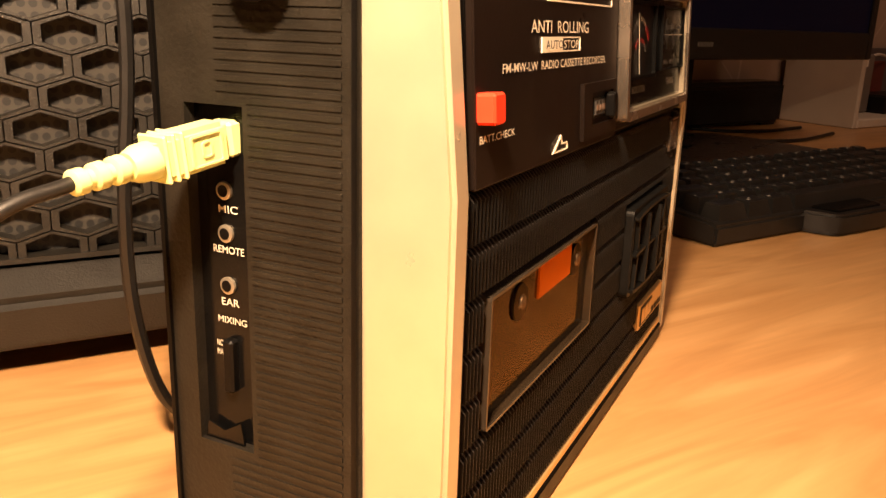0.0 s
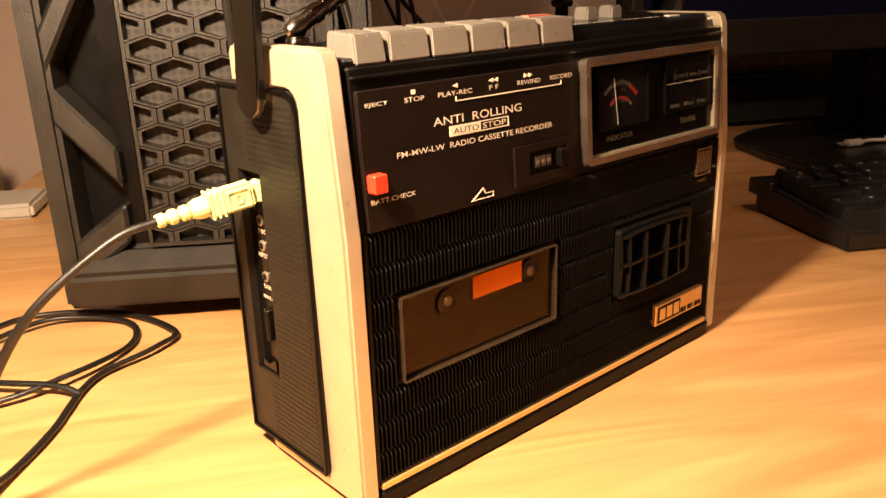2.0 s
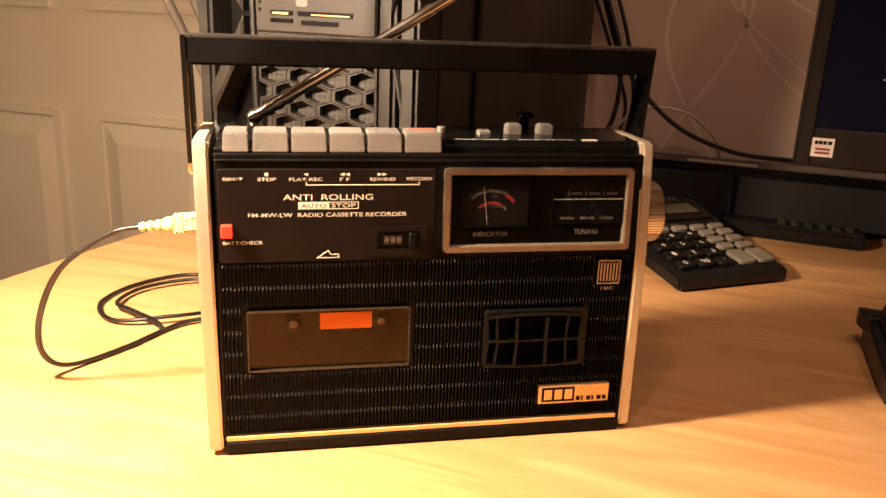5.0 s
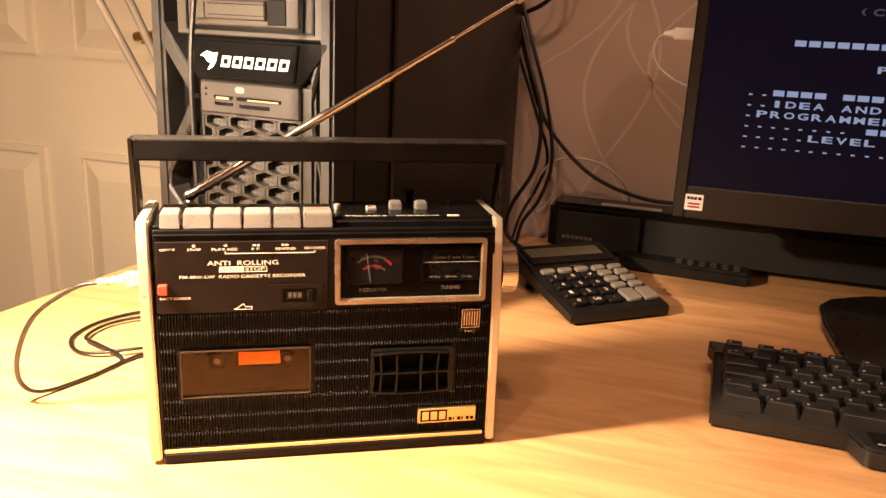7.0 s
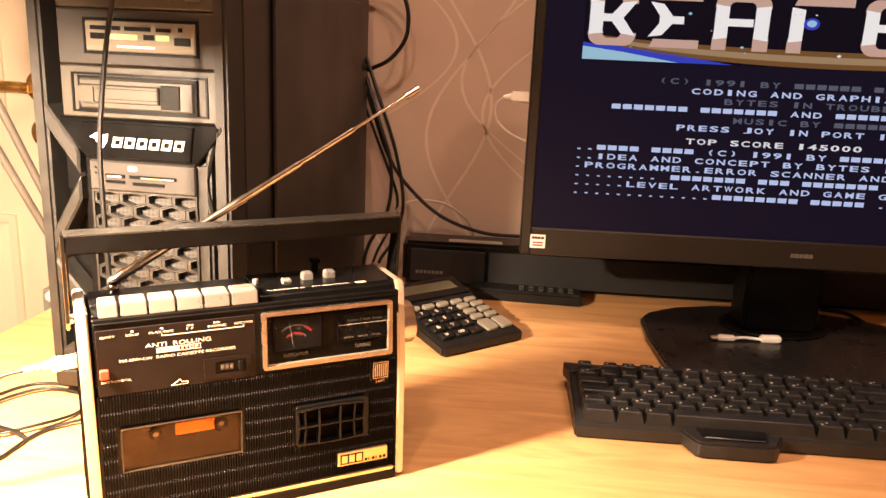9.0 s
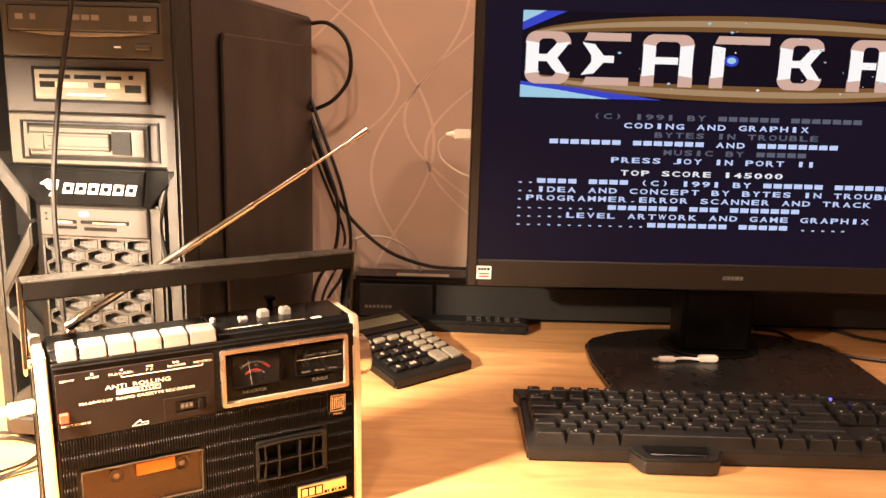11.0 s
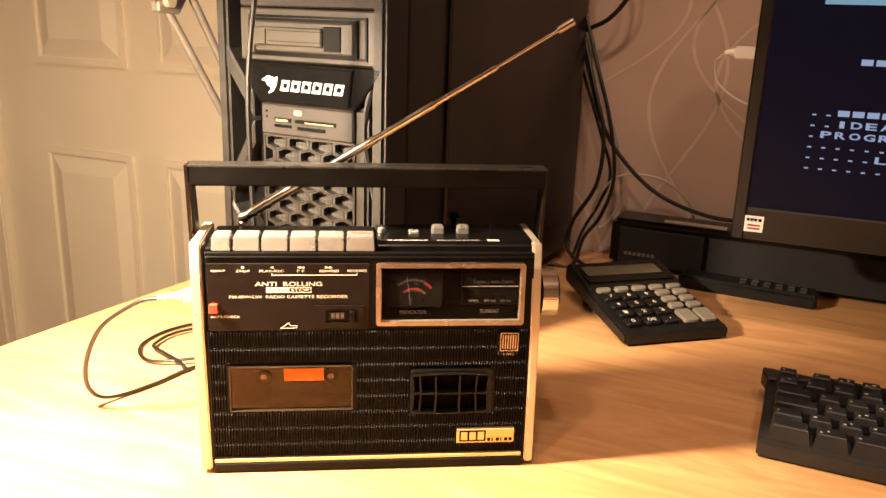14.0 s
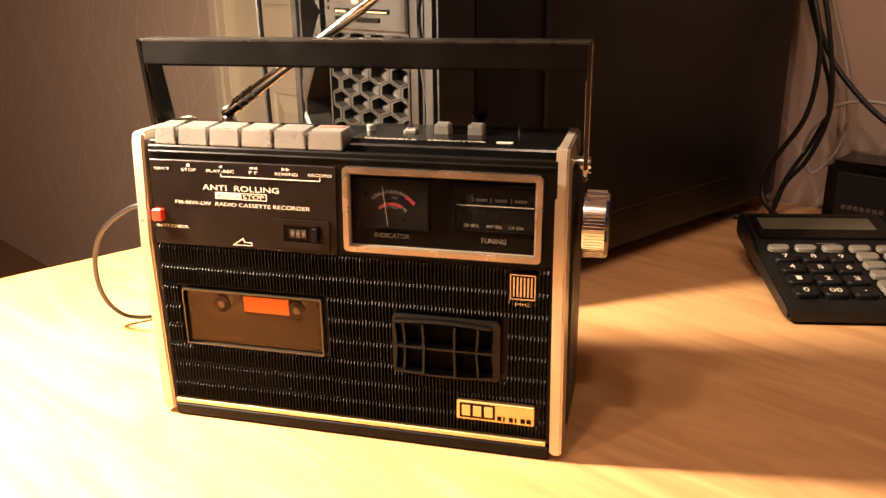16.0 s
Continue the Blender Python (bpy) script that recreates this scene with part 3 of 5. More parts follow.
for x0, x1, z0, z1 in ((-0.127, -0.098, 0.3440, 0.3475), (-0.094, -0.069, 0.3440, 0.3475), (-0.064, -0.050, 0.3440, 0.3470), (-0.127, -0.113, 0.3365, 0.3415), (-0.076, -0.066, 0.3370, 0.3415), (-0.047, -0.032, 0.3335, 0.3400), (-0.043, -0.039, 0.3445, 0.3480)):
    part("reader_slot", box(x0, x1, -0.0060, -0.0050, z0, z1), BLACK, ins)
for x0, x1, z0, z1 in ((-0.112, -0.082, 0.3368, 0.3410), (-0.064, -0.052, 0.3370, 0.3412)):
    part("reader_contact", box(x0, x1, -0.0062, -0.0050, z0, z1), GOLD, ins)
part("bar_lettering", box(-0.102, -0.066, -0.0056, -0.0051, 0.3300, 0.3318), WHITEINK, ins)
disc = bay(0.3615, 0.4085, BAYGREY, "disc_drive")
tagged(disc, "grey optical disc drive with a closed tray")
part("tray_front", box(-0.1535, -0.0145, -0.0050, -0.002, 0.3835, 0.4035, 0.001), BAYGREY, disc)
part("tray_lip", prism([(-0.145, 0.3828), (-0.020, 0.3828), (-0.050, 0.3800), (-0.082, 0.3790), (-0.115, 0.3800)], "y", -0.0046, -0.002, 0.0006), STEEL, disc)
part("tray_seam", box(-0.1545, -0.0135, -0.0038, -0.0028, 0.3828, 0.4043), BLACK, disc)
part("eject_button", box(-0.036, -0.021, -0.0055, -0.002, 0.3690, 0.3735, 0.0012), BAYGREY, disc)
part("drive_lamp", box(-0.056, -0.050, -0.0040, -0.002, 0.3705, 0.3720), WHITEINK, disc)
bars(((-0.146, -0.139), (-0.132, -0.127), (-0.095, -0.086), (-0.084, -0.077), (-0.075, -0.068), (-0.040, -0.033), (-0.027, -0.020)), 0.3925, 0.3970, -0.0053, DIM, disc)
part("front_cap", box(L0 + 0.010, R1 - 0.010, -0.004, 0.034, 0.4085, PH + 0.004, 0.003, 2), CASE, tower)
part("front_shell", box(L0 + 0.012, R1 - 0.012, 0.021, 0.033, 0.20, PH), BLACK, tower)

# ---- cassette radio ----
X0, X1, DEEP = 0.003, 0.2368, 0.075
radio = thing("cassette_radio", at(0, 0, 0), "black and silver portable cassette radio with raised aerial and handle", "radio")


def front_y(z):
    """The front leans back above the grille."""
    return 0.0 if z < 0.106 else (z - 0.106) * 0.062


# body shell
part("body", prism([(0.004, 0.008), (0.004, 0.106), (0.0075, 0.159), (0.012, 0.1605), (0.060, 0.1605), (0.060, 0.008)], "x", 0.0105, 0.2310, 0.0008), BLACK, radio)
part("back_shell", prism([(0.060, 0.003), (0.060, 0.158), (0.070, 0.158), (DEEP, 0.150), (DEEP, 0.006), (0.072, 0.003)], "x", 0.0085, 0.2335, 0.001), BLACK, radio)
part("base", box(0.0112, 0.2304, -0.0014, 0.070, 0.0004, 0.0079, 0.0010), BLACK, radio)
for x in (0.024, 0.218):
    for y in (0.014, 0.060):
        part("foot", rod((x, y, 0.0), (x, y, 0.0015), 0.006), RUBBER, radio)


def side_trim():
    """A silver end frame: a broad front band, a top band and a thin lower one."""
    out = [(-0.0010, 0.0030), (-0.0014, 0.1060), (0.0034, 0.1610), (0.0055, 0.1660), (0.0600, 0.1660), (0.0620, 0.1630), (0.0620, 0.1525)]
    corner = [(0.0262 - 0.0062 * math.sin(radians(a)), 0.1460 + 0.0062 * math.cos(radians(a))) for a in (0, 22, 45, 67, 90)]
    low = [(0.0200, 0.0125), (0.0212, 0.0085), (0.0620, 0.0085), (0.0620, 0.0030)]
    return out + corner + low


for a, b in ((X0, 0.0102), (0.2305, X1)):
    trim = prism(side_trim(), "x", a, b, 0.0011, seg=2)
    for v in trim.verts:
        v.co.x -= 0.0018 * v.co.z / 0.166
    part("end_frame", trim, SILVER, radio, "satin silver end frame", True)
# end panels, with the socket well in the one by the plug
WELL = (0.0492, 0.0655, 0.0385, 0.1205)
panel = None
for y0, y1, z0, z1 in ((0.0201, WELL[0], 0.0092, 0.1518), (WELL[1], 0.0735, 0.0092, 0.1518), (WELL[0], WELL[1], 0.0092, WELL[2]), (WELL[0], WELL[1], WELL[3], 0.1518)):
    panel = box(0.0018, 0.0085, y0, y1, z0, z1, bm=panel)
end_panel = part("end_panel", panel, VINYL, radio, "ribbed grained black end panel")
ribs = None
for i in range(61):
    z = 0.0125 + 0.00222 * i
    ribs = prism([(0.0240, z), (0.0478 if 0.036 < z < 0.123 else 0.0560, z), (0.0478 if 0.036 < z < 0.123 else 0.0560, z + 0.0011), (0.0240, z + 0.0011)], "x", 0.00152, 0.0019, bm=ribs)
part("ribbing", ribs, VINYL, end_panel)["kind"] = "stuff"
rim = lambda k: [(0.0200 + k, 0.0091 + k), (0.0736 - k, 0.0091 + k), (0.0736 - k, 0.1519 - k), (0.0272 + k, 0.1519 - k), (0.0216 + k, 0.1500 - k), (0.0200 + k, 0.1455 - k)]
part("panel_rim", ring(rim(0), rim(0.0012), "x", 0.0008, 0.0019), BLACK, end_panel)
part("end_panel", box(0.2315, 0.2372, 0.0208, 0.0735, 0.0092, 0.1518, 0.001), VINYL, radio, "grained black end panel")
sockets = part("socket_plate", box(0.0050, 0.0065, WELL[0] - 0.002, WELL[1] + 0.002, WELL[2], WELL[3]), GLOSS, radio, "black socket plate with ringed sockets")
ringed = mat("pale_metal_ring", (0.40, 0.36, 0.29), 0.3, 0.7, vary=0.05, bump=0.0)
for z in (0.1130, 0.1010, 0.0910, 0.0785):
    s = part("socket_ring", lathe([(0, 0.0021), (0.0007, 0.0021), (0.0009, 0.0014)], (0.0050, 0.0575, z), (-1, 0, 0), 20), ringed, sockets, smooth=True)
    part("socket_hole", rod((0.0045, 0.0575, z), (0.0040, 0.0575, z), 0.0014, n=14), BLACK, s)


def end_letters(words, y0, y1, z0, z1):
    """Writing on the end of the radio, read from outside: it runs towards the front."""
    m = Matrix(((0, 1, 0, 0.0048), (-1, 0, 0, 0), (0, 0, 1, 0), (0, 0, 0, 1)))
    letters(words, -y1, -y0, z0, z1, 0.0, INK, sockets, m=m)


end_letters("MIC", 0.0540, 0.0595, 0.0958, 0.0976)
end_letters("REMOTE", 0.0525, 0.0615, 0.0862, 0.0880)
end_letters("EAR", 0.0545, 0.0597, 0.0735, 0.0753)
end_letters("MIXING", 0.0525, 0.0610, 0.0690, 0.0707)
end_letters("NOR\nMAL", 0.0590, 0.0617, 0.0605, 0.0645)
part("slide_switch", box(0.0025, 0.0055, 0.0555, 0.0585, 0.0520, 0.0655, 0.0006), BLACK, sockets)
part("torn_foil", prism([(0.0530, 0.0387), (0.0650, 0.0387), (0.0640, 0.0430), (0.0590, 0.0415), (0.0540, 0.0445)], "x", 0.0030, 0.0036), GLOSS, sockets)

# grille: rows of upright slats, broken by the window, the louvre and the plates
CUTS = ((0.0225, 0.1085, 0.0455, 0.0815), (0.1455, 0.2055, 0.0425, 0.0785), (0.2075, 0.2225, 0.0885, 0.1045), (0.1800, 0.2230, 0.0185, 0.0312))
ROWS = [0.1058 - 0.01185 * i for i in range(9)]
bm = bmesh.new()
for k in range(8):
    z1, z0 = ROWS[k] - 0.0006, ROWS[k + 1] + 0.0005
    for i in range(113):
        x = 0.0125 + i * 0.00191
        spans = [(z0, z1)]
        for c in CUTS:
            if c[0] - 0.0006 < x < c[1]:
                nxt = []
                for a, b in spans:
                    if b <= c[2] or a >= c[3]:
                        nxt.append((a, b))
                    else:
                        nxt += [s for s in ((a, c[2]), (c[3], b)) if s[1] - s[0] > 0.0012]
                spans = nxt
        for a, b in spans:
            w = 0.00125
            ends = [(f, y, z) for z in (a, b - 0.0015) for f, y in ((0.0, 0.0022), (0.40, -0.0004), (0.60, -0.0004), (1.0, 0.0022))]
            ends += [(f, y, b) for f, y in ((0.0, 0.0022), (0.16, 0.0010), (0.84, 0.0010), (1.0, 0.0022))]
            v = [bm.verts.new((x + w * f, y, z)) for f, y, z in ends]
            for f in ((0, 1, 5, 4), (1, 2, 6, 5), (2, 3, 7, 6), (4, 5, 9, 8), (5, 6, 10, 9), (6, 7, 11, 10), (8, 9, 10, 11), (0, 3, 2, 1)):
                bm.faces.new([v[q] for q in f])
bmesh.ops.recalc_face_normals(bm, faces=bm.faces[:])
slats = part("slat_grille", bm, GRILLE, radio, "rows of fine black upright slats")
slats["kind"] = "stuff"
# a lighter, glossier material on upward slat faces paints in their highlights
slats.data.materials.append(mat("slat_tip_glints", (0.030, 0.028, 0.026), 0.34, 0.0, vary=0.2, bump=0.0, spec=0.5))
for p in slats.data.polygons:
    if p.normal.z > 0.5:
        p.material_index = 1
part("grille_bed", box(0.0108, 0.2308, 0.0024, 0.0045, 0.0100, 0.1064), BLACK, radio)
part("gold_strip", box(0.0118, 0.2282, -0.0008, 0.004, 0.0080, 0.0106, 0.0003), GOLD, radio, "gold line above the base")
part("front_edge", box(0.0106, 0.0120, 0.0002, 0.0045, 0.0095, 0.106), BLACK, radio)
part("front_edge", box(0.2288, 0.2309, 0.0002, 0.0045, 0.0095, 0.106), BLACK, radio)

# upper fascia and lettered panel, on the leaning plane
LEAN = Matrix.Translation((0, 0, 0.106)) @ Matrix.Rotation(math.atan(-0.062), 4, "X") @ Matrix.Translation((0, 0, -0.106))


def lean(bm):
    bmesh.ops.transform(bm, matrix=LEAN, verts=bm.verts)
    return bm


def lean_box(name, x0, x1, y0, y1, z0, z1, material, parent, label="", bevel=0.0):
    return part(name, lean(box(x0, x1, y0, y1, z0, z1, bevel)), material, parent, label)


def lean_ring(name, x0, x1, z0, z1, r, w, y0, y1, material, parent, label=""):
    return part(name, lean(ring(rrect(x0, x1, z0, z1, r), rrect(x0 + w, x1 - w, z0 + w, z1 - w, max(r - w, 0.0005)), "y", y0, y1)), material, parent, label)


def lean_letters(words, x0, x1, z0, z1, parent, material=None, y=-0.00125):
    return letters(words, x0, x1, z0, z1, y, material or INK, parent, m=LEAN)


lean_box("fascia", 0.0106, 0.2308, 0.0006, 0.0060, 0.1066, 0.1600, BLACK, radio, bevel=0.0008)
lean_box("fascia_bead", 0.0112, 0.2300, -0.0004, 0.002, 0.1558, 0.1572, BLACK, radio, bevel=0.0006)
plate = lean_box("lettered_panel", 0.0122, 0.1180, -0.0010, 0.002, 0.1063, 0.1525, BROWN, radio, "dark brown panel with cream lettering", 0.0004)
lean_letters("EJECT", 0.0150, 0.0243, 0.1468, 0.1484, plate)
lean_letters("STOP", 0.0312, 0.0398, 0.1468, 0.1484, plate)
lean_letters("PLAY-REC", 0.0460, 0.0620, 0.1468, 0.1484, plate)
lean_letters("F F", 0.0705, 0.0752, 0.1468, 0.1484, plate)
lean_letters("REWIND", 0.0852, 0.0978, 0.1468, 0.1484, plate)
lean_letters("RECORD", 0.1035, 0.1163, 0.1470, 0.1486, plate)


def lean_poly(pts, y0=-0.0013, y1=-0.0010, material=None, name="printed_mark"):
    return part(name, lean(prism(pts, "y", y0, y1)), material or INK, plate)


lean_poly([(0.0345, 0.1492), (0.0361, 0.1492), (0.0361, 0.1507), (0.0345, 0.1507)])
lean_poly([(0.0530, 0.1500), (0.0552, 0.1492), (0.0552, 0.1508)])
for x in (0.0706, 0.0730):
    lean_poly([(x, 0.1500), (x + 0.0022, 0.1492), (x + 0.0022, 0.1508)])
for x in (0.0890, 0.0914):
    lean_poly([(x + 0.0022, 0.1500), (x, 0.1492), (x, 0.1508)])
lean_poly([(0.0540, 0.1446), (0.1100, 0.1446), (0.1100, 0.1464), (0.1096, 0.1464), (0.1096, 0.1450), (0.0544, 0.1450), (0.0544, 0.1464), (0.0540, 0.1464)])
lean_letters("ANTI  ROLLING", 0.0430, 0.0868, 0.1373, 0.1402, plate)
lean_poly([(0.0502, 0.1328), (0.0650, 0.1328), (0.0650, 0.1364), (0.0502, 0.1364)])
lean_letters("AUTO", 0.0515, 0.0638, 0.1336, 0.1356, plate, BLACK, -0.0018)
part("printed_mark", lean(ring([(0.0650, 0.1328), (0.0797, 0.1328), (0.0797, 0.1364), (0.0650, 0.1364)], [(0.0652, 0.1331), (0.0793, 0.1331), (0.0793, 0.1361), (0.0652, 0.1361)], "y", -0.0013, -0.0010)), INK, plate)
lean_letters("STOP", 0.0663, 0.0782, 0.1336, 0.1356, plate)
lean_letters("FM-MW-LW  RADIO CASSETTE RECORDER", 0.0262, 0.1038, 0.1290, 0.1310, plate)
lean_letters("BATT.CHECK", 0.0140, 0.0330, 0.1156, 0.1172, plate)
part("printed_mark", lean(ring([(0.0585, 0.1080), (0.0700, 0.1080), (0.0700, 0.1100), (0.0660, 0.1100), (0.0648, 0.1122)], [(0.0600, 0.1083), (0.0696, 0.1083), (0.0696, 0.1097), (0.0656, 0.1097), (0.0645, 0.1115)], "y", -0.0013, -0.0010)), INK, plate, "outlined cream arrow")
part("battery_button", lean(prism(rrect(0.0133, 0.0190, 0.1195, 0.1258, 0.0006, 2), "y", -0.0050, 0.0, 0.0005)), RED, radio, "square red button")
# tape counter
well = part("counter_frame", lean(ring([(0.0812, 0.1086), (0.1142, 0.1086), (0.1142, 0.1240), (0.0812, 0.1240)], [(0.0890, 0.1122), (0.1108, 0.1122), (0.1108, 0.1212), (0.0890, 0.1212)], "y", -0.0022, -0.0009)), BROWN, radio, "recessed tape counter frame")
lean_box("counter_floor", 0.0885, 0.1112, -0.0013, -0.0010, 0.1118, 0.1216, BLACK, well)
digits = lean_box("counter_window", 0.0915, 0.1020, -0.0018, -0.0012, 0.1140, 0.1196, GLOSS, well, "small counter window with digit drums")
for i in range(3):
    lean_box("digit_drum", 0.0926 + i * 0.0031, 0.0952 + i * 0.0031, -0.0022, -0.0016, 0.1148, 0.1188, mat("drum_black", (0.03, 0.028, 0.026), 0.4), digits)
    lean_box("bar_lettering", 0.0930 + i * 0.0031, 0.0948 + i * 0.0031, -0.0024, -0.0021, 0.1160, 0.1176, mat("faint_drum_ink", (0.11, 0.07, 0.05), 0.5), digits)
part("counter_reset", lean(prism(rrect(0.1050, 0.1085, 0.1130, 0.1205, 0.0008, 2), "y", -0.0042, -0.001, 0.0004)), BLACK, well)

# meter and tuning bezel
bez = lean_ring("bezel", 0.1226, 0.2236, 0.1098, 0.1532, 0.0022, 0.0028, -0.0036, 0.002, CHAMP, radio, "champagne metal bezel")
lean_ring("bezel_lip", 0.1254, 0.2208, 0.1126, 0.1504, 0.0010, 0.0008, -0.0024, 0.002, SILVER, bez)
DIALINK = mat("dulled_dial_ink", (0.30, 0.275, 0.235), 0.5, vary=0.05, bump=0.0)
dial = lean_box("dial_plate", 0.1252, 0.2210, -0.0006, 0.0015, 0.1124, 0.1506, GLOSS, bez)
lean_letters("INDICATOR", 0.1386, 0.1570, 0.1176, 0.1200, dial, DIALINK, -0.0008)
lean_letters("TUNING", 0.1932, 0.2062, 0.1180, 0.1206, dial, DIALINK, -0.0008)
meter = lean_box("meter_face", 0.1318, 0.1665, -0.0009, -0.0006, 0.1232, 0.1468, mat("meter_black", (0.009, 0.008, 0.008), 0.3, bump=0.0, spec=0.3), dial, "dark meter face with red arcs and a needle")
lean_ring("meter_frame", 0.1310, 0.1674, 0.1224, 0.1476, 0.0006, 0.0010, -0.0022, -0.0006, BLACK, dial)


def arc(cx, cz, r0, r1, a0, a1, material, y=-0.0011):
    n = 12
    pts = [(cx + r0 * math.sin(radians(a0 + (a1 - a0) * i / n)), cz + r0 * math.cos(radians(a0 + (a1 - a0) * i / n))) for i in range(n + 1)]
    pts += [(cx + r1 * math.sin(radians(a1 + (a0 - a1) * i / n)), cz + r1 * math.cos(radians(a1 + (a0 - a1) * i / n))) for i in range(n + 1)]
    part("scale_arc", lean(prism(pts, "y", y, y + 0.0002)), material, meter)


MC = (0.1478, 0.1255)
arc(*MC, 0.0152, 0.0156, -42, 28, DIM)
arc(*MC, 0.0160, 0.0163, -42, 28, DIM)
arc(*MC, 0.0146, 0.0164, 28, 50, REDINK)
arc(*MC, 0.0090, 0.0104, -44, 34, REDINK)
arc(*MC, 0.0092, 0.0104, 38, 52, DIM)
for i in range(9):
    a = -40 + 8 * i
    arc(*MC, 0.0156, 0.0172, a, a + 1.2, DIM)
lean_letters("VU", 0.1478, 0.1508, 0.1378, 0.1392, meter, DIM, -0.0011)
lean_letters("BATTERY", 0.1428, 0.1538, 0.1328, 0.1340, meter, DIM, -0.0011)
part("needle", lean(prism([(0.1456, 0.1240), (0.14582, 0.1240), (0.14322, 0.1438), (0.1430, 0.1438)], "y", -0.0016, -0.0013)), DIALINK, meter, "thin pale needle")
tune = lean_box("tuning_window", 0.1806, 0.2196, -0.0009, -0.0006, 0.1244, 0.1466, mat("tuning_black", (0.006, 0.006, 0.006), 0.25, bump=0.0, spec=0.3), dial, "dark tuning scale window")
lean_ring("tuning_frame", 0.1800, 0.2202, 0.1238, 0.1472, 0.0004, 0.0007, -0.0018, -0.0006, BLACK, dial)
lean_box("scale_line", 0.1810, 0.2194, -0.0012, -0.0009, 0.1366, 0.1369, INK, tune)
for a, b, w in ((0.1850, 0.1925, "FM MHz"), (0.1962, 0.2040, "MW kHz"), (0.2072, 0.2145, "LW kHz")):
    lean_letters(w, a, b, 0.1258, 0.1275, tune, DIALINK, -0.0011)
for a, b in ((0.1885, 0.1895), (0.1980, 0.1986), (0.2080, 0.2086)):
    lean_box("scale_mark", a, b, -0.0012, -0.0009, 0.1385, 0.1410, mat("faint_ink", (0.05, 0.045, 0.04), 0.5), tune)
for a in (0.1905, 0.2002, 0.2098):
    lean_box("bar_lettering", a, a + 0.006, -0.0012, -0.0009, 0.1390, 0.1403, MATS["faint_ink"], tune)
pane = part("dial_pane", lean(box(0.1256, 0.2206, -0.0030, -0.0027, 0.1128, 0.1502)), glass("dial_glass", (0.82, 0.82, 0.82), 0.03, 0.0, 0.0), bez, "clear dial pane")
pane.visible_shadow = False

# microphone grille and maker's plate
mic = part("microphone_grille", ring([(0.2085, 0.0900), (0.2213, 0.0900), (0.2213, 0.1034), (0.2085, 0.1034)], [(0.2091, 0.0906), (0.2207, 0.0906), (0.2207, 0.1028), (0.2091, 0.1028)], "y", -0.0012, 0.002), CHAMP, radio, "small metal microphone grille")
part("grille_floor", box(0.2090, 0.2208, 0.0004, 0.0022, 0.0905, 0.1029), BLACK, mic)
for i in range(6):
    x = 0.21 + i * 0.00178
    part("grille_bar", box(x, x + 0.0009, -0.0010, 0.0006, 0.0915, 0.1019), CHAMP, mic)
letters("MIC", 0.2112, 0.2186, 0.0865, 0.0882, -0.0007, CHAMP, mic)
maker = part("maker_plate", box(0.1808, 0.2222, -0.0014, 0.002, 0.0194, 0.0304, 0.0004), GOLD, radio, "gold maker's plate with plain black blocks")
part("plate_field", box(0.1826, 0.2016, -0.0017, -0.0013, 0.0208, 0.0292), BLACK, maker)
for i in range(3):
    x = 0.1838 + 0.0060 * i
    part("plate_block", box(x, x + 0.0046, -0.0020, -0.0016, 0.0220, 0.0282, 0.0003), GOLD, maker)
bars([(0.2028 + i * 0.0031, 0.2028 + i * 0.0031 + (0.0010 if i in (1, 3) else 0.0023)) for i in range(6)], 0.0208, 0.0232, -0.0017, BLACK, maker, "plate_bar")

# louvre over the second opening: bowed frame with two rows of five cells
LV = (0.1470, 0.2042, 0.0440, 0.0768)
louvre = part("louvre_frame", ring(rrect(*LV, 0.0022), rrect(LV[0] + 0.0016, LV[1] - 0.0036, LV[2] + 0.0018, LV[3] - 0.0030, 0.0012), "y", -0.0030, 0.003), mat("dull_louvre_plastic", (0.0036, 0.0036, 0.0034), 0.42, spec=0.22, bump=0.15), radio, "bowed black louvre frame")
part("louvre_well", box(LV[0] + 0.001, LV[1] - 0.001, 0.0012, 0.0025, LV[2] + 0.001, LV[3] - 0.001), mat("deep_black", (0.0012, 0.0012, 0.0012), 0.7, bump=0.0, spec=0.05), louvre)
LP = mat("dull_louvre_plastic", (0.0036, 0.0036, 0.0034), 0.42, spec=0.22)


def bow(x):
    return -0.0030 - 0.0030 * (1 - ((x - 0.1745) / 0.026) ** 2)


for x in (0.1492, 0.1542, 0.1646, 0.1808, 0.1922, 0.2004):
    b = max(abs(bow(x)), 0.0032)
    lens_ = (x - 0.1745) * 0.05
    part("louvre_fin", prism([(x - 0.0006 + lens_, 0.0462), (x + 0.0006 + lens_, 0.0462), (x + 0.0006, 0.0596), (x + 0.0006 + lens_, 0.0732), (x - 0.0006 + lens_, 0.0732), (x - 0.0006, 0.0596)], "y", -b, 0.0015), LP, louvre)
for z in (0.0462, 0.0600, 0.0735):
    n = 16
    xs = [0.1488 + (0.1998 - 0.1488) * i / n for i in range(n + 1)]
    dz = (z - 0.0600) * 0.10
    pts = [(x, z - 0.0005 + dz * (1 - ((x - 0.1745) / 0.026) ** 2)) for x in xs] + [(x, z + 0.0006 + dz * (1 - ((x - 0.1745) / 0.026) ** 2)) for x in reversed(xs)]
    part("louvre_fin", prism(pts, "y", -0.0048, 0.0012), LP, louvre)

# cassette window
CW = (0.0240, 0.1070, 0.0470, 0.0803)
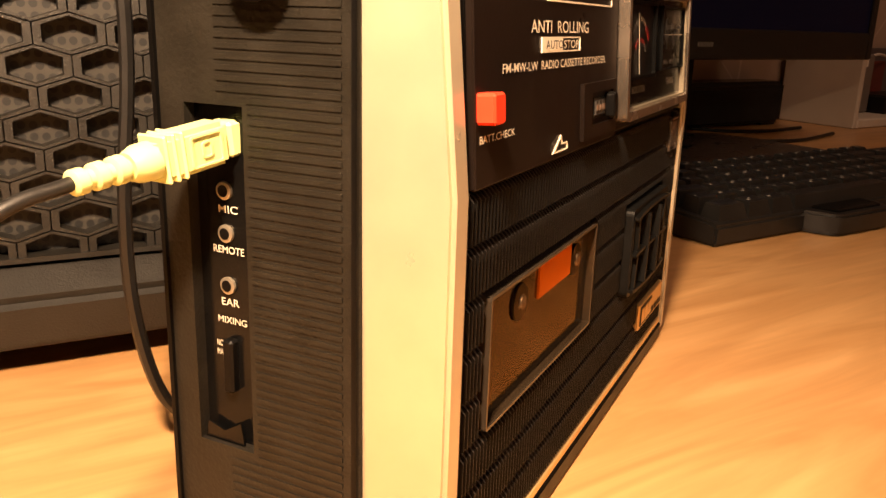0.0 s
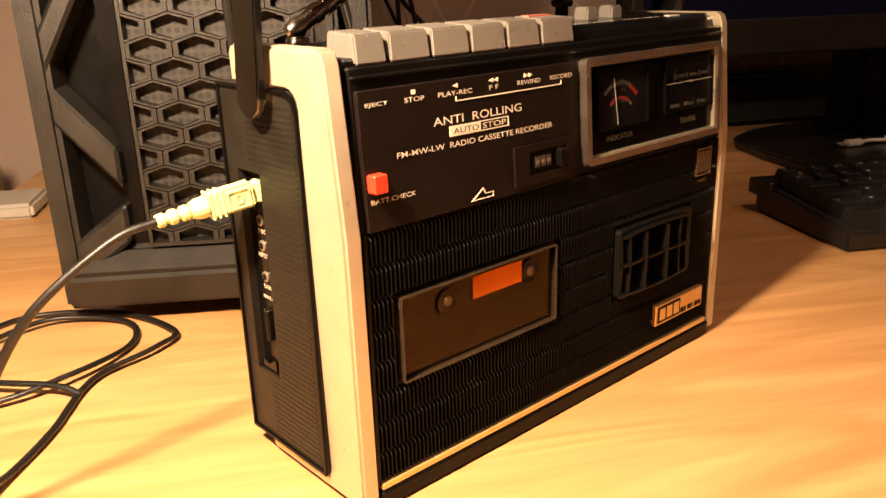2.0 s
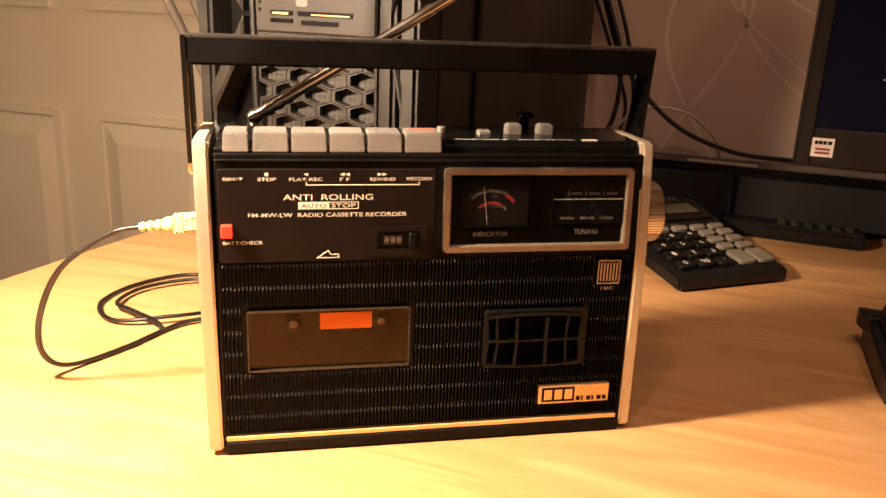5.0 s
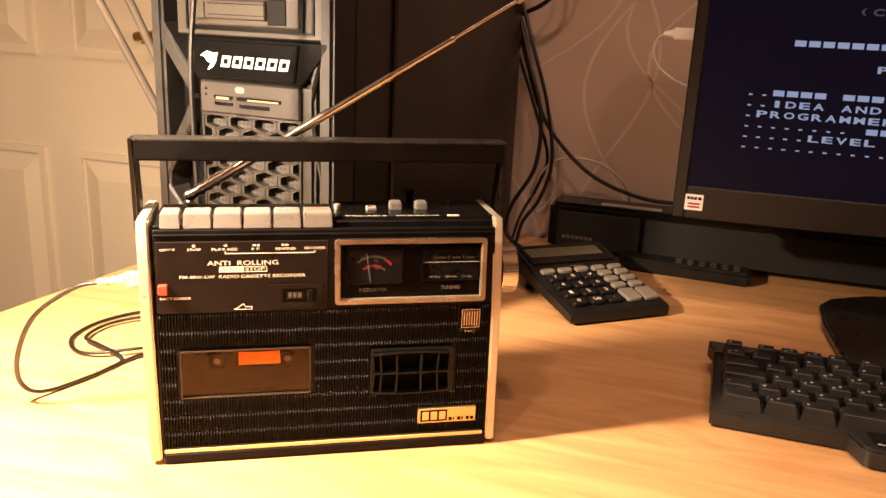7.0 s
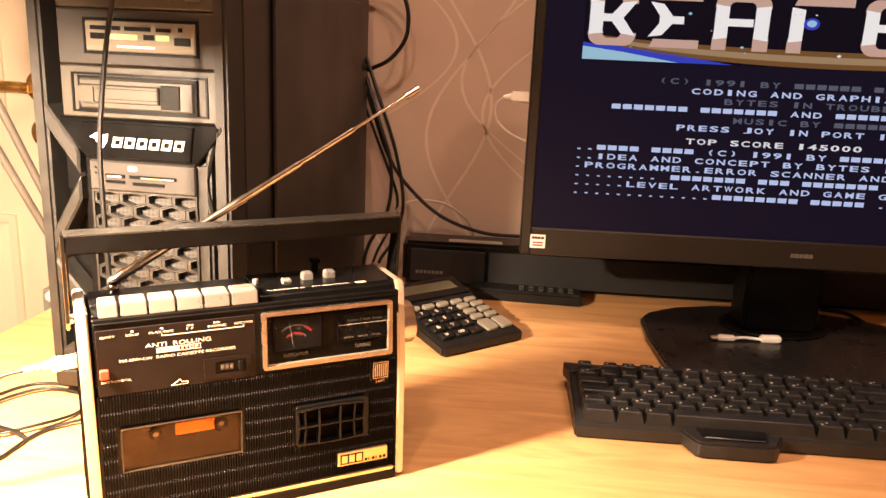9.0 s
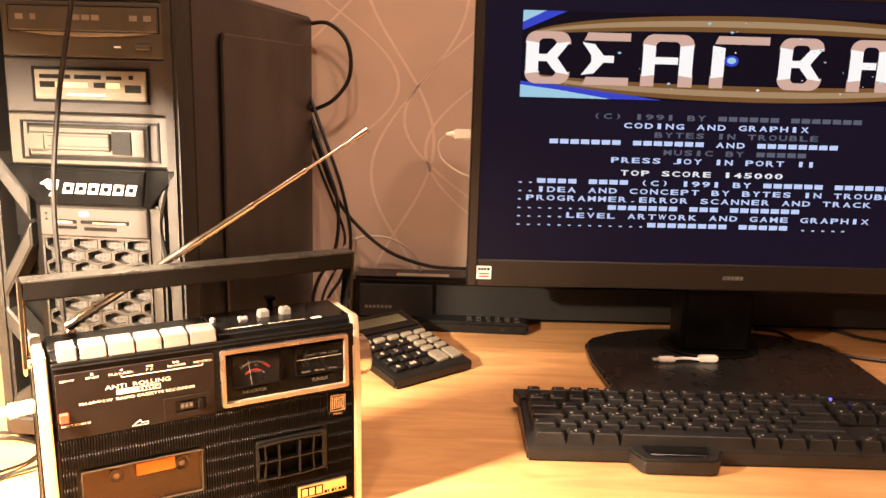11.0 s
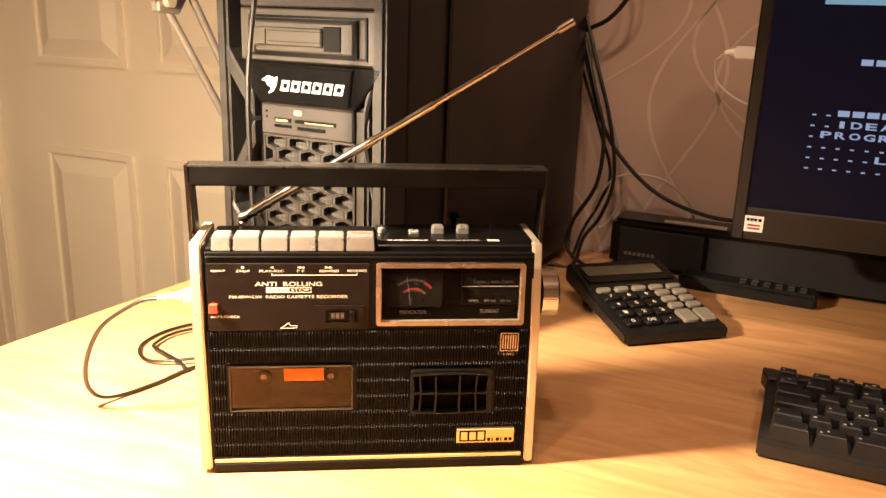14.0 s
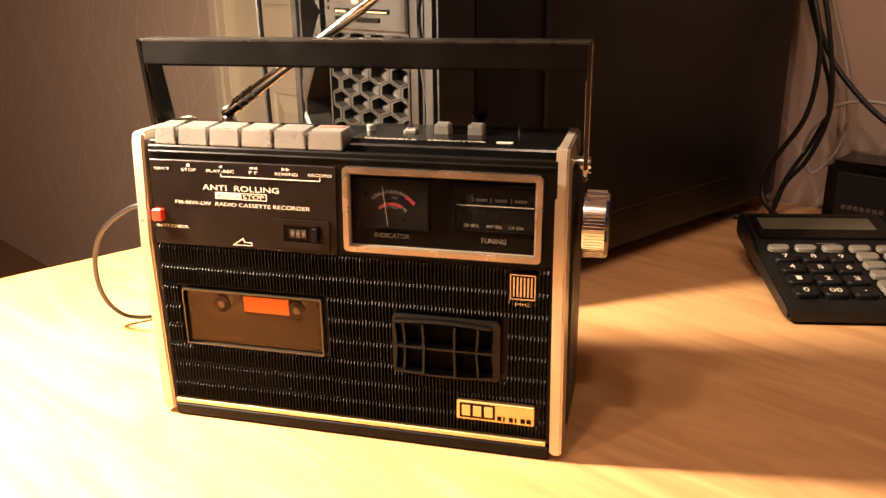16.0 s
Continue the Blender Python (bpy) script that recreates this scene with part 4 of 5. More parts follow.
win = part("cassette_window_frame", ring(rrect(*CW, 0.0008, 2), rrect(CW[0] + 0.0007, CW[1] - 0.0007, CW[2] + 0.0007, CW[3] - 0.0007, 0.0004, 2), "y", -0.0009, 0.0024), mat("smoky_clear_edge", (0.028, 0.021, 0.015), 0.15, vary=0.1, bump=0.0), radio, "smoky clear cassette window rim")
tape = part("cassette", box(CW[0] + 0.001, CW[1] - 0.001, 0.0014, 0.0023, CW[2] + 0.001, CW[3] - 0.001), mat("brown_black_cassette", (0.0065, 0.0042, 0.0028), 0.05, vary=0.05, bump=0.0, spec=0.5), radio, "dark cassette with orange label behind the window")
part("cassette_label", box(0.0605, 0.0872, 0.0008, 0.0016, 0.0690, 0.0780), ORANGE, tape, "orange paper label")
for x in (0.0470, 0.0920):
    hub = part("hub", lathe([(0, 0.0048), (0.0006, 0.0048), (0.0007, 0.0034)], (x, 0.0013, 0.0722), (0, -1, 0), 20), mat("hub_shadow", (0.010, 0.007, 0.005), 0.4), tape, smooth=True)
    part("spindle", lathe([(0, 0.0022), (0.0008, 0.0019), (0.0011, 0.0008)], (x, 0.0008, 0.0722), (0, -1, 0), 12), mat("dull_spindle", (0.16, 0.12, 0.08), 0.35, 0.5), hub, smooth=True)
cw_pane = part("window_pane", box(CW[0] + 0.0012, CW[1] - 0.0012, -0.0008, -0.0005, CW[2] + 0.0012, CW[3] - 0.0012), glass("smoky_glass", (0.90, 0.84, 0.76), 0.03, 0.0, 0.0), win, "smoky brown pane")
cw_pane.visible_shadow = False

# top: piano keys
PIANO = ((0.0150, 0.0275), (0.0290, 0.0462), (0.0472, 0.0646), (0.0656, 0.0830), (0.0840, 0.1015), (0.1026, 0.1215))
for i, (a, b) in enumerate(PIANO):
    bm = bmesh.new()
    lo = [bm.verts.new(p) for p in ((a, 0.0045, 0.1600), (b, 0.0045, 0.1600), (b - 0.0003, 0.0220, 0.1600), (a + 0.0003, 0.0220, 0.1600))]
    hi = [bm.verts.new(p) for p in ((a + 0.0004, 0.0058, 0.1694), (b - 0.0004, 0.0058, 0.1694), (b - 0.0006, 0.0208, 0.1702), (a + 0.0006, 0.0208, 0.1702))]
    bm.faces.new(lo)
    bm.faces.new(hi)
    for k in range(4):
        bm.faces.new((lo[k], lo[(k + 1) % 4], hi[(k + 1) % 4], hi[k]))
    bmesh.ops.recalc_face_normals(bm, faces=bm.faces[:])
    bmesh.ops.bevel(bm, geom=bm.edges[:], offset=0.0006, segments=2, affect="EDGES", clamp_overlap=True)
    key = part("piano_key", bm, KEYCAP, radio, "silver piano key" if i < 5 else "silver piano key with a red top stripe", True)
    if i == 5:
        part("red_stripe", box(a + 0.003, b - 0.003, 0.0145, 0.0185, 0.1692, 0.17045), mat("faded_red_paint", (0.42, 0.14, 0.10), 0.4), key)
part("key_deck", box(0.0108, 0.1228, 0.0060, 0.030, 0.1580, 0.1622, 0.0008), BLACK, radio)
part("deck_rim", box(0.0108, 0.1228, 0.0235, 0.058, 0.1600, 0.1638, 0.001), BLACK, radio)
deck = part("control_deck", prism([(0.0072, 0.1590), (0.0085, 0.1635), (0.013, 0.1655), (0.058, 0.1655), (0.058, 0.1590)], "x", 0.1232, 0.2308, 0.0007), GLOSS, radio, "glossy black control deck")
m_deck = Matrix(((1, 0, 0, 0), (0, 1, 1, 0), (0, 0, 0, 0.1657), (0, 0, 0, 1)))
letters("VARIABLE   MONITOR", 0.1300, 0.1935, 0.0122, 0.0146, 0.0, INK, deck, m=m_deck)
part("deck_badge", box(0.1985, 0.2065, 0.0122, 0.0152, 0.1653, 0.1658), INK, deck)
part("pin_knob", lathe([(0, 0.0024), (0.0062, 0.0024), (0.0068, 0.0018)], (0.1266, 0.0350, 0.1620), (0, 0, 1), 14), KEYCAP, radio, "small silver pin knob", True)
part("slider", box(0.1458, 0.1530, 0.0300, 0.0360, 0.1640, 0.1676, 0.0008), KEYCAP, radio, "silver slider")
for x in (0.1622, 0.1800):
    part("push_switch", prism([(x - 0.0002, 0.1640), (x + 0.0084, 0.1640), (x + 0.0080, 0.1708), (x + 0.0002, 0.1708)], "y", 0.0310, 0.0390, 0.0008, seg=2), KEYCAP, radio, "silver push switch", True)
part("rocker", box(0.1788, 0.1826, 0.0580, 0.0650, 0.1590, 0.1705, 0.001), GLOSS, radio, "black rocker")
part("rocker_cap", box(0.1765, 0.1850, 0.0570, 0.0660, 0.1700, 0.1738, 0.0012), GLOSS, radio, "glossy black rocker cap")
part("pin_knob", rod((0.2056, 0.0420, 0.1650), (0.2056, 0.0420, 0.1700), 0.0010, n=10), GLOSS, radio)

# handle: chrome straps and a black grip bar
HT = 0.2125
for a, b in ((-0.0042, -0.0014), (0.2390, 0.2416)):
    def strap(y_low, z_low, y_top, z_top, w):
        pts = [(y_top - w, z_top), (y_top + w, z_top)]
        pts += [(y_low + w * math.cos(radians(q)), z_low + w * math.sin(radians(q))) for q in range(0, -181, -20)]
        return pts
    arm = part("handle_strap", prism(strap(0.0415, 0.1490, 0.0350, HT, 0.0074), "x", a, b, 0.0007, seg=2), OLDCHROME, radio, "chrome handle strap", True)
    # added black strip: stands in for the dark room mirrored in the chrome edge
    part("strap_edge", prism([(0.0336, 0.1490), (0.0342, 0.1490), (0.0277, HT), (0.0271, HT)], "x", a + 0.0003, b - 0.0003), GLOSS, arm)
    part("strap_pivot", rod((-0.003 if a < 0 else 0.2330, 0.0415, 0.1505), (0.004 if a < 0 else 0.2426, 0.0415, 0.1505), 0.0045), CHROME, arm, smooth=True)
part("grip", box(-0.0018, 0.2406, 0.0272, 0.0428, 0.1985, HT, 0.0012, 2), BLACK, radio, "black grip bar")
# paler, slightly metallic cap along the grip's top
part("grip_edge", box(-0.0018, 0.2406, 0.0270, 0.0430, HT - 0.0012, HT + 0.0004, 0.0003), mat("pale_grip_top", (0.03, 0.028, 0.025), 0.3, 0.3), radio)
for a, y0, y1 in ((-0.0015, 0.0325, 0.0455), (0.2388, 0.0325, 0.0455)):
    part("strap_lining", prism([(0.0390, 0.1560), (0.0530, 0.1560), (0.0430, 0.1990), (0.0290, 0.1990)], "x", a, a + 0.0015), BLACK, radio)

# tuning knob on the far end
knob = part("tuning_knob", lathe([(0, 0.0150), (0.0010, 0.0172), (0.0120, 0.0172), (0.0133, 0.0160), (0.0136, 0.0120)], (0.2402, 0.0330, 0.1215), (1, 0, 0), 40), CHROME, radio, "ridged bright metal tuning knob", True)
for i in range(64):
    a = 2 * math.pi * i / 64
    c, s = math.cos(a), math.sin(a)
    part("knob_ridge", rod((0.2420, 0.0330 + 0.0172 * c, 0.1215 + 0.0172 * s), (0.2520, 0.0330 + 0.0172 * c, 0.1215 + 0.0172 * s), 0.00022, n=6), CHROME, knob)

# telescopic aerial
A0, A1 = Vector((0.0292, 0.0610, 0.1690)), Vector((0.2508, 0.0245, 0.3118))
aerial = part("aerial_pivot", lathe([(0, 0.0045), (0.006, 0.0045), (0.0085, 0.0036), (0.010, 0.002)], (0.0292, 0.0610, 0.1575), (0, 0, 1), 18), AERIAL, radio, "chrome aerial swivel", True)
part("swivel_ball", lathe([(-0.0042, 0.001), (-0.003, 0.0034), (0, 0.0044), (0.003, 0.0034), (0.0042, 0.001)], A0, (A1 - A0), 18), AERIAL, aerial, smooth=True)
LEN = (A1 - A0).length
STOPS = ((0.0, 0.24, 0.0034), (0.24, 0.42, 0.0030), (0.42, 0.60, 0.0026), (0.60, 0.78, 0.0020), (0.78, 0.965, 0.0012))
for a, b, r in STOPS:
    w = (A1 - A0)
    seg = part("aerial_section", rod(A0 + w * a, A0 + w * b, r, r, 18), AERIAL, radio, "chrome aerial section", True)
    part("collar", rod(A0 + w * (b - 0.012), A0 + w * b, r + 0.0003, r + 0.0001, 18), AERIAL, seg, smooth=True)
for k in range(3):
    part("collar", rod(A0 + (A1 - A0) * (0.03 + 0.022 * k), A0 + (A1 - A0) * (0.042 + 0.022 * k), 0.0041, 0.0041, 18), AERIAL, radio, smooth=True)
part("aerial_tip", rod(A0 + (A1 - A0) * 0.955, A1, 0.0027, 0.0027, 16), AERIAL, radio, "bright aerial tip", True)

# ---- plug and its cable ----
PLUG = Matrix.Translation((0.0035, 0.0560, 0.1130)) @ Matrix.Rotation(radians(-6), 4, "Z") @ Matrix.Rotation(radians(-7), 4, "Y") @ Matrix.Diagonal((1.08, 0.88, 0.80, 1.0))
lead = thing("audio_cable", PLUG, "black audio cable with pale lime plug, coiled on the desk", "cable")
plug = part("plug_body", box(-0.0185, -0.0010, -0.0042, 0.0042, -0.0058, 0.0058, 0.0014, 2), LIME, lead, "pale lime moulded plug", True)
part("plug_nose", box(-0.0012, 0.0030, -0.0036, 0.0036, -0.0050, 0.0050, 0.001), LIME, plug)
for x in (-0.0135, -0.0155, -0.0175):
    part("plug_ridge", box(x, x + 0.0009, -0.0047, 0.0047, -0.0062, 0.0062, 0.0004), LIME, plug)
part("plug_badge", ring(rrect(-0.0115, -0.0035, -0.0042, 0.0042, 0.0006, 2), rrect(-0.0110, -0.0040, -0.0037, 0.0037, 0.0005, 2), "y", -0.0047, -0.0040), LIME, plug)
part("plug_mark", ring(rrect(-0.0088, -0.0062, -0.0022, 0.0022, 0.0008, 3), rrect(-0.0083, -0.0067, -0.0017, 0.0017, 0.0005, 3), "y", -0.0046, -0.0041), LIME, plug)
part("plug_neck", lathe([(0, 0.0050), (0.0030, 0.0048), (0.0052, 0.0036)], (-0.0182, 0, 0), (-1, 0, 0), 16), LIME, plug, smooth=True)
for x, r in ((-0.0240, 0.0036), (-0.0280, 0.0034), (-0.0320, 0.0032)):
    part("strain_ring", lathe([(0, r - 0.0006), (0.0004, r), (0.0024, r), (0.0028, r - 0.0006)], (x, 0, 0), (-1, 0, 0), 14), LIME, plug, smooth=True)
part("strain_core", rod((-0.0220, 0, 0), (-0.0345, 0, 0), 0.0023), LIME, plug, smooth=True)
inv = PLUG.inverted()
loop = [(-0.033, 0.0598, 0.1086), (-0.050, 0.0620, 0.1040), (-0.078, 0.068, 0.083), (-0.0950, 0.080, 0.050), (-0.1000, 0.096, 0.020), (-0.0900, 0.112, 0.0045), (-0.062, 0.140, 0.0025), (-0.030, 0.178, 0.0028), (0.006, 0.188, 0.0045), (0.024, 0.205, 0.0030),
        (0.012, 0.255, 0.0025), (-0.030, 0.288, 0.0022), (-0.072, 0.268, 0.0022), (-0.093, 0.228, 0.0022), (-0.078, 0.188, 0.0035), (-0.040, 0.184, 0.0060), (0.000, 0.205, 0.0030), (0.010, 0.240, 0.0022), (-0.022, 0.268, 0.0046), (-0.064, 0.255, 0.0040), (-0.080, 0.222, 0.0046),
        (-0.066, 0.198, 0.0066), (-0.048, 0.178, 0.0060), (-0.040, 0.166, 0.0030)]
part("cable_jacket", tube([inv @ Vector(p) for p in loop], 0.0018, 10, 12), RUBBER, lead, smooth=True)

drop = thing("hanging_cable", at(0.03, 0.112, 0.0), "thin black cable hanging down before the tower", "cable")
part("cable_jacket", tube([(0.058, 0.002, 0.64), (0.036, 0.000, 0.50), (0.021, 0.0, 0.405), (0.007, 0.0, 0.33), (-0.001, 0.0, 0.26), (-0.001, 0.0, 0.19), (0.000, 0.0, 0.13), (-0.003, 0.002, 0.085), (0.000, 0.004, 0.050), (0.012, 0.006, 0.018), (0.034, 0.008, 0.0025), (0.075, 0.016, 0.0022)], 0.0020, 8, 8), RUBBER, drop, smooth=True)

# ---- calculator ----
calc = thing("desk_calculator", at(0.3760, 0.2115, 0.0, 9.8), "charcoal desk calculator with grey keys and a tilted display", "calculator")
CWD, CDP = 0.1185, 0.150


def calc_z(y):
    return 0.0135 + (y - 0.004) * 0.175


wedge = prism([(0.0, 0.003), (0.0, 0.0115), (0.004, 0.0140), (0.092, calc_z(0.092)), (0.100, calc_z(0.100) + 0.003), (CDP - 0.006, 0.0430), (CDP, 0.0400), (CDP, 0.0240), (CDP - 0.01, 0.0200), (0.006, 0.0015)], "x", 0.0, CWD)
bmesh.ops.bevel(wedge, geom=[e for e in wedge.edges if abs(e.verts[0].co.x - e.verts[1].co.x) < 1e-6], offset=0.0022, segments=2, affect="EDGES", clamp_overlap=True)
part("case", wedge, CALC, calc, smooth=True)
for x, y in ((0.015, 0.018), (0.100, 0.018), (0.018, 0.125), (0.098, 0.125)):
    part("foot", rod((x, y, 0.0), (x, y, 0.004 + 0.14 * (y - 0.018)), 0.005, n=10), RUBBER, calc)
SLOPE = Matrix.Translation((0, 0.004, 0.0141)) @ Matrix.Rotation(math.atan(0.175), 4, "X")


def slope_part(name, bm, material, parent, label="", smooth=False):
    bmesh.ops.transform(bm, matrix=SLOPE, verts=bm.verts)
    return part(name, bm, material, parent, label, smooth)


disp = slope_part("display_panel", box(0.006, CWD - 0.006, 0.098, 0.141, 0.0020, 0.0042, 0.001), GLOSS, calc, "glossy display panel")
slope_part("display", box(0.012, CWD - 0.014, 0.113, 0.134, 0.0040, 0.0046), LCD, disp, "blank grey-green liquid crystal display")
for a, b, y in ((0.046, 0.072, 0.0975), (0.050, 0.066, 0.0935), (0.092, 0.106, 0.0945)):
    slope_part("bar_lettering", box(a, b, y, y + 0.0022, 0.0008, 0.0012), DIM, calc)
FACES = (("7", "8", "9"), ("4", "5", "6"), ("1", "2", "3"), ("0", "00", "."))


def calc_key(x0, x1, y0, y1, material, face=""):
    bm = prism(rrect(x0, x1, y0, y1, 0.003, 3), "z", 0.0, 0.0042, 0.0008)
    key = slope_part("key", bm, material, calc, "warm grey key" if material is CALCKEY else "black key", True)
    if face:
        cx, cy = (x0 + x1) / 2, (y0 + y1) / 2
        w = {1: 0.0042, 2: 0.0090}[len(face)] * (0.4 if face == "." else 1)
        lay = SLOPE @ Matrix(((1, 0, 0, 0), (0, 1, 1, 0), (0, 0, 0, 0.0045), (0, 0, 0, 1)))
        h = 0.0016 if face == "." else 0.0054
        letters(face, cx - w / 2, cx + w / 2, cy - h / 2, cy + h / 2, 0.0, INK, key, m=lay)


for i in range(5):
    x = 0.0085 + i * 0.0212
    calc_key(x, x + 0.0165, 0.0790, 0.0872, CALCKEY)
for r in range(4):
    for c in range(3):
        x, y = 0.0085 + c * 0.0212, 0.0605 - r * 0.0172
        calc_key(x, x + 0.0178, y, y + 0.0125, CALC, FACES[r][c])
for c in range(2):
    x = 0.0735 + c * 0.0212
    for r in range(3):
        y = 0.0655 - r * 0.0142
        calc_key(x, x + 0.0165, y, y + 0.0095, CALCKEY)
    calc_key(x, x + 0.0178, 0.0085, 0.0320, CALCKEY)

# ---- keyboard ----
board = thing("keyboard", at(*uv(0.3530, 0.2050), -30.5), "matt black wired keyboard with a raised thumb rest", "keyboard")
KW, KD = 0.462, 0.112


def key_z(y):
    return 0.0180 + 0.105 * y


part("tray", prism([(0.0, 0.001), (0.0, 0.0145), (0.004, 0.0165), (KD - 0.003, 0.0245), (KD, 0.0220), (KD, 0.004), (KD - 0.006, 0.001)], "x", 0.0, KW, 0.0018, seg=2), KEYB, board, smooth=True)
part("corner_wing", prism([(-0.005, KD - 0.006), (-0.005, KD + 0.004), (0.040, KD + 0.002), (0.040, KD - 0.004), (0.0, KD - 0.020)], "z", 0.0150, 0.0275, 0.0012), KEYB, board)
part("back_ridge", box(0.040, KW - 0.004, KD - 0.006, KD + 0.004, 0.004, 0.0290, 0.002, 2), KEYB, board)
part("thumb_rest", prism([(0.094, 0.004), (0.103, -0.019), (0.109, -0.0225), (0.169, -0.0225), (0.175, -0.019), (0.186, 0.004)], "z", 0.001, 0.0165, 0.0022, seg=2), KEYB, board, "raised black thumb rest", True)
part("thumb_pad", prism([(0.108, 0.004), (0.112, -0.015), (0.166, -0.015), (0.170, 0.004)], "z", 0.0160, 0.0185, 0.0008), GLOSS, board)
P = 0.0205
LAYOUT = ((0.0895, 0.0125, [0.9] + [None, 0.35] + [0.9] * 4 + [None, 0.35] + [0.9] * 4 + [None, 0.35] + [0.9] * 4 + [None, 0.2] + [0.9] * 3),
          (0.0725, 0.0155, [1] * 13 + [2] + [None, 0.2] + [1] * 3 + [None, 0.2] + [1] * 3),
          (0.0555, 0.0155, [1.5] + [1] * 12 + [1.5] + [None, 0.2] + [1] * 3 + [None, 0.2] + [1] * 3),
          (0.0385, 0.0155, [1.75] + [1] * 11 + [2.25] + [None, 3.4] + [1] * 3),
          (0.0215, 0.0155, [1.25] + [1] * 11 + [2.75] + [None, 1.2, 1, None, 1.2] + [1] * 3),
          (0.0040, 0.0160, [1.5, 1.25, 1.25, 6.2, 1.25, 1.25, 1.25, 1.05] + [None, 0.2] + [1] * 3 + [None, 0.2] + [2, 1]))
rnd = random.Random(3)
shapes = {}
for y, d, widths in LAYOUT:
    x, gap = 0.006, False
    for w in widths:
        if w is None:
            gap = True
            continue
        if gap:
            x += w * P
            gap = False
            continue
        if x + w * P > KW - 0.003:
            break
        size = (round(w, 2), d)
        z0, z1 = -0.002, 0.0088
        if size not in shapes:
            a, b = 0.0007, w * P - 0.0007
            bm = bmesh.new()
            lo = [bm.verts.new(p) for p in ((a, 0, z0), (b, 0, z0), (b, d, z0), (a, d, z0))]
            hi = [bm.verts.new(p) for p in ((a + 0.0026, 0.0028, z1), (b - 0.0026, 0.0028, z1), (b - 0.0026, d - 0.0012, z1 + 0.0004), (a + 0.0026, d - 0.0012, z1 + 0.0004))]
            bm.faces.new(hi)
            for k in range(4):
                bm.faces.new((lo[k], lo[(k + 1) % 4], hi[(k + 1) % 4], hi[k]))
            bmesh.ops.recalc_face_normals(bm, faces=bm.faces[:])
            bmesh.ops.bevel(bm, geom=[e for e in bm.edges if e.verts[0].co.z > 0.004 and e.verts[1].co.z > 0.004], offset=0.0007, segments=1, affect="EDGES")
            shapes[size] = part("key", bm, KEYB, board)
            key = shapes[size]
            key.matrix_basis = Matrix.Translation(Vector((x, y, key_z(y))) * K)
        else:
            key = share("key", shapes[size], board, Matrix.Translation((x, y, key_z(y))))
        if w <= 1.3:
            n = rnd.choice((1, 1, 2))
            bm = None
            for q in range(n):
                bx, by = 0.0046 + 0.0048 * q, d * (0.46 if n == 1 else 0.30 + 0.2 * q)
                bm = box(bx, bx + rnd.uniform(0.0014, 0.0026), by, by + 0.0016, 0.0090, 0.0093, bm=bm)
            part("legend_bar", bm, mat("key_legend", (0.34, 0.32, 0.29), 0.5, bump=0.0), key)
        x += w * P

part("status_lamp", box(0.3300, 0.3330, 0.1030, 0.1052, 0.0245, 0.0305), glow("blue_lamp", (0.12, 0.10, 1.0), 3.0), board, "small blue status lamp")

# ---- monitor ----
MU0, MU1, MV, MZ0, MZ1 = 0.300, 0.946, 0.4420, 0.108, 0.462
screen = thing("monitor", at(*uv(0, MV), -29.2), "black widescreen monitor showing a blue-lettered game screen", "monitor")
for name, a, b, c, d in (("bezel_side", MU0, MU0 + 0.012, MZ0, MZ1), ("bezel_side", MU1 - 0.012, MU1, MZ0, MZ1), ("bezel_bottom", MU0 + 0.012, MU1 - 0.012, MZ0, MZ0 + 0.0325), ("bezel_top", MU0 + 0.012, MU1 - 0.012, MZ1 - 0.012, MZ1)):
    part(name, box(a, b, 0.0, 0.022, c, d, 0.0015), mat("brushed_black_bezel", (0.010, 0.0095, 0.009), 0.38, vary=0.3, scale=60, bump=0.1, stretch=(1, 1, 20)), screen)
part("panel_back", box(MU0 + 0.004, MU1 - 0.004, 0.021, 0.050, MZ0 + 0.004, MZ1 - 0.004, 0.006, 2), BLACK, screen)
SCREEN = glow("dark_blue_screen", (0.024, 0.022, 0.085), 0.18)
SCREEN.node_tree.nodes["Principled BSDF"].inputs["Roughness"].default_value = 0.36
SCREEN.node_tree.nodes["Principled BSDF"].inputs["Specular IOR Level"].default_value = 0.10
glassy = part("screen", box(MU0 + 0.0115, MU1 - 0.0115, 0.003, 0.0215, MZ0 + 0.032, MZ1 - 0.0115), glow("dark_blue_screen", (0.024, 0.022, 0.085), 0.18), screen, "dark blue glowing screen")
part("neck", box(0.583, 0.676, 0.050, 0.105, 0.010, 0.230, 0.006, 2), BLACK, screen)
foot = [(0.470, -0.105), (0.462, 0.02), (0.466, 0.085), (0.478, 0.108), (0.520, 0.138), (0.575, 0.155), (0.640, 0.160), (0.700, 0.152), (0.755, 0.132), (0.794, 0.105), (0.805, 0.06), (0.800, -0.105)]
part("base_plate", prism(foot, "z", 0.0, 0.0100, 0.0025, seg=2), mat("satin_black_base", (0.012, 0.011, 0.011), 0.30, vary=0.15, bump=0.05), screen, "wide satin black base plate")
part("neck_collar", prism([(0.577 + 0.053 + 0.066 * math.cos(radians(a)), 0.078 + 0.050 * math.sin(radians(a))) for a in range(0, 360, 15)], "z", 0.0098, 0.0135, 0.001), BLACK, screen)
badge2 = part("sticker", box(0.3115, 0.3290, -0.0006, 0.0006, 0.1165, 0.1325), PAPER, screen, "white square sticker with a red bar")
bars(((0.3133, 0.3160), (0.3166, 0.3196), (0.3202, 0.3230), (0.3240, 0.3272)), 0.1272, 0.1302, -0.0010, BLACK, badge2)
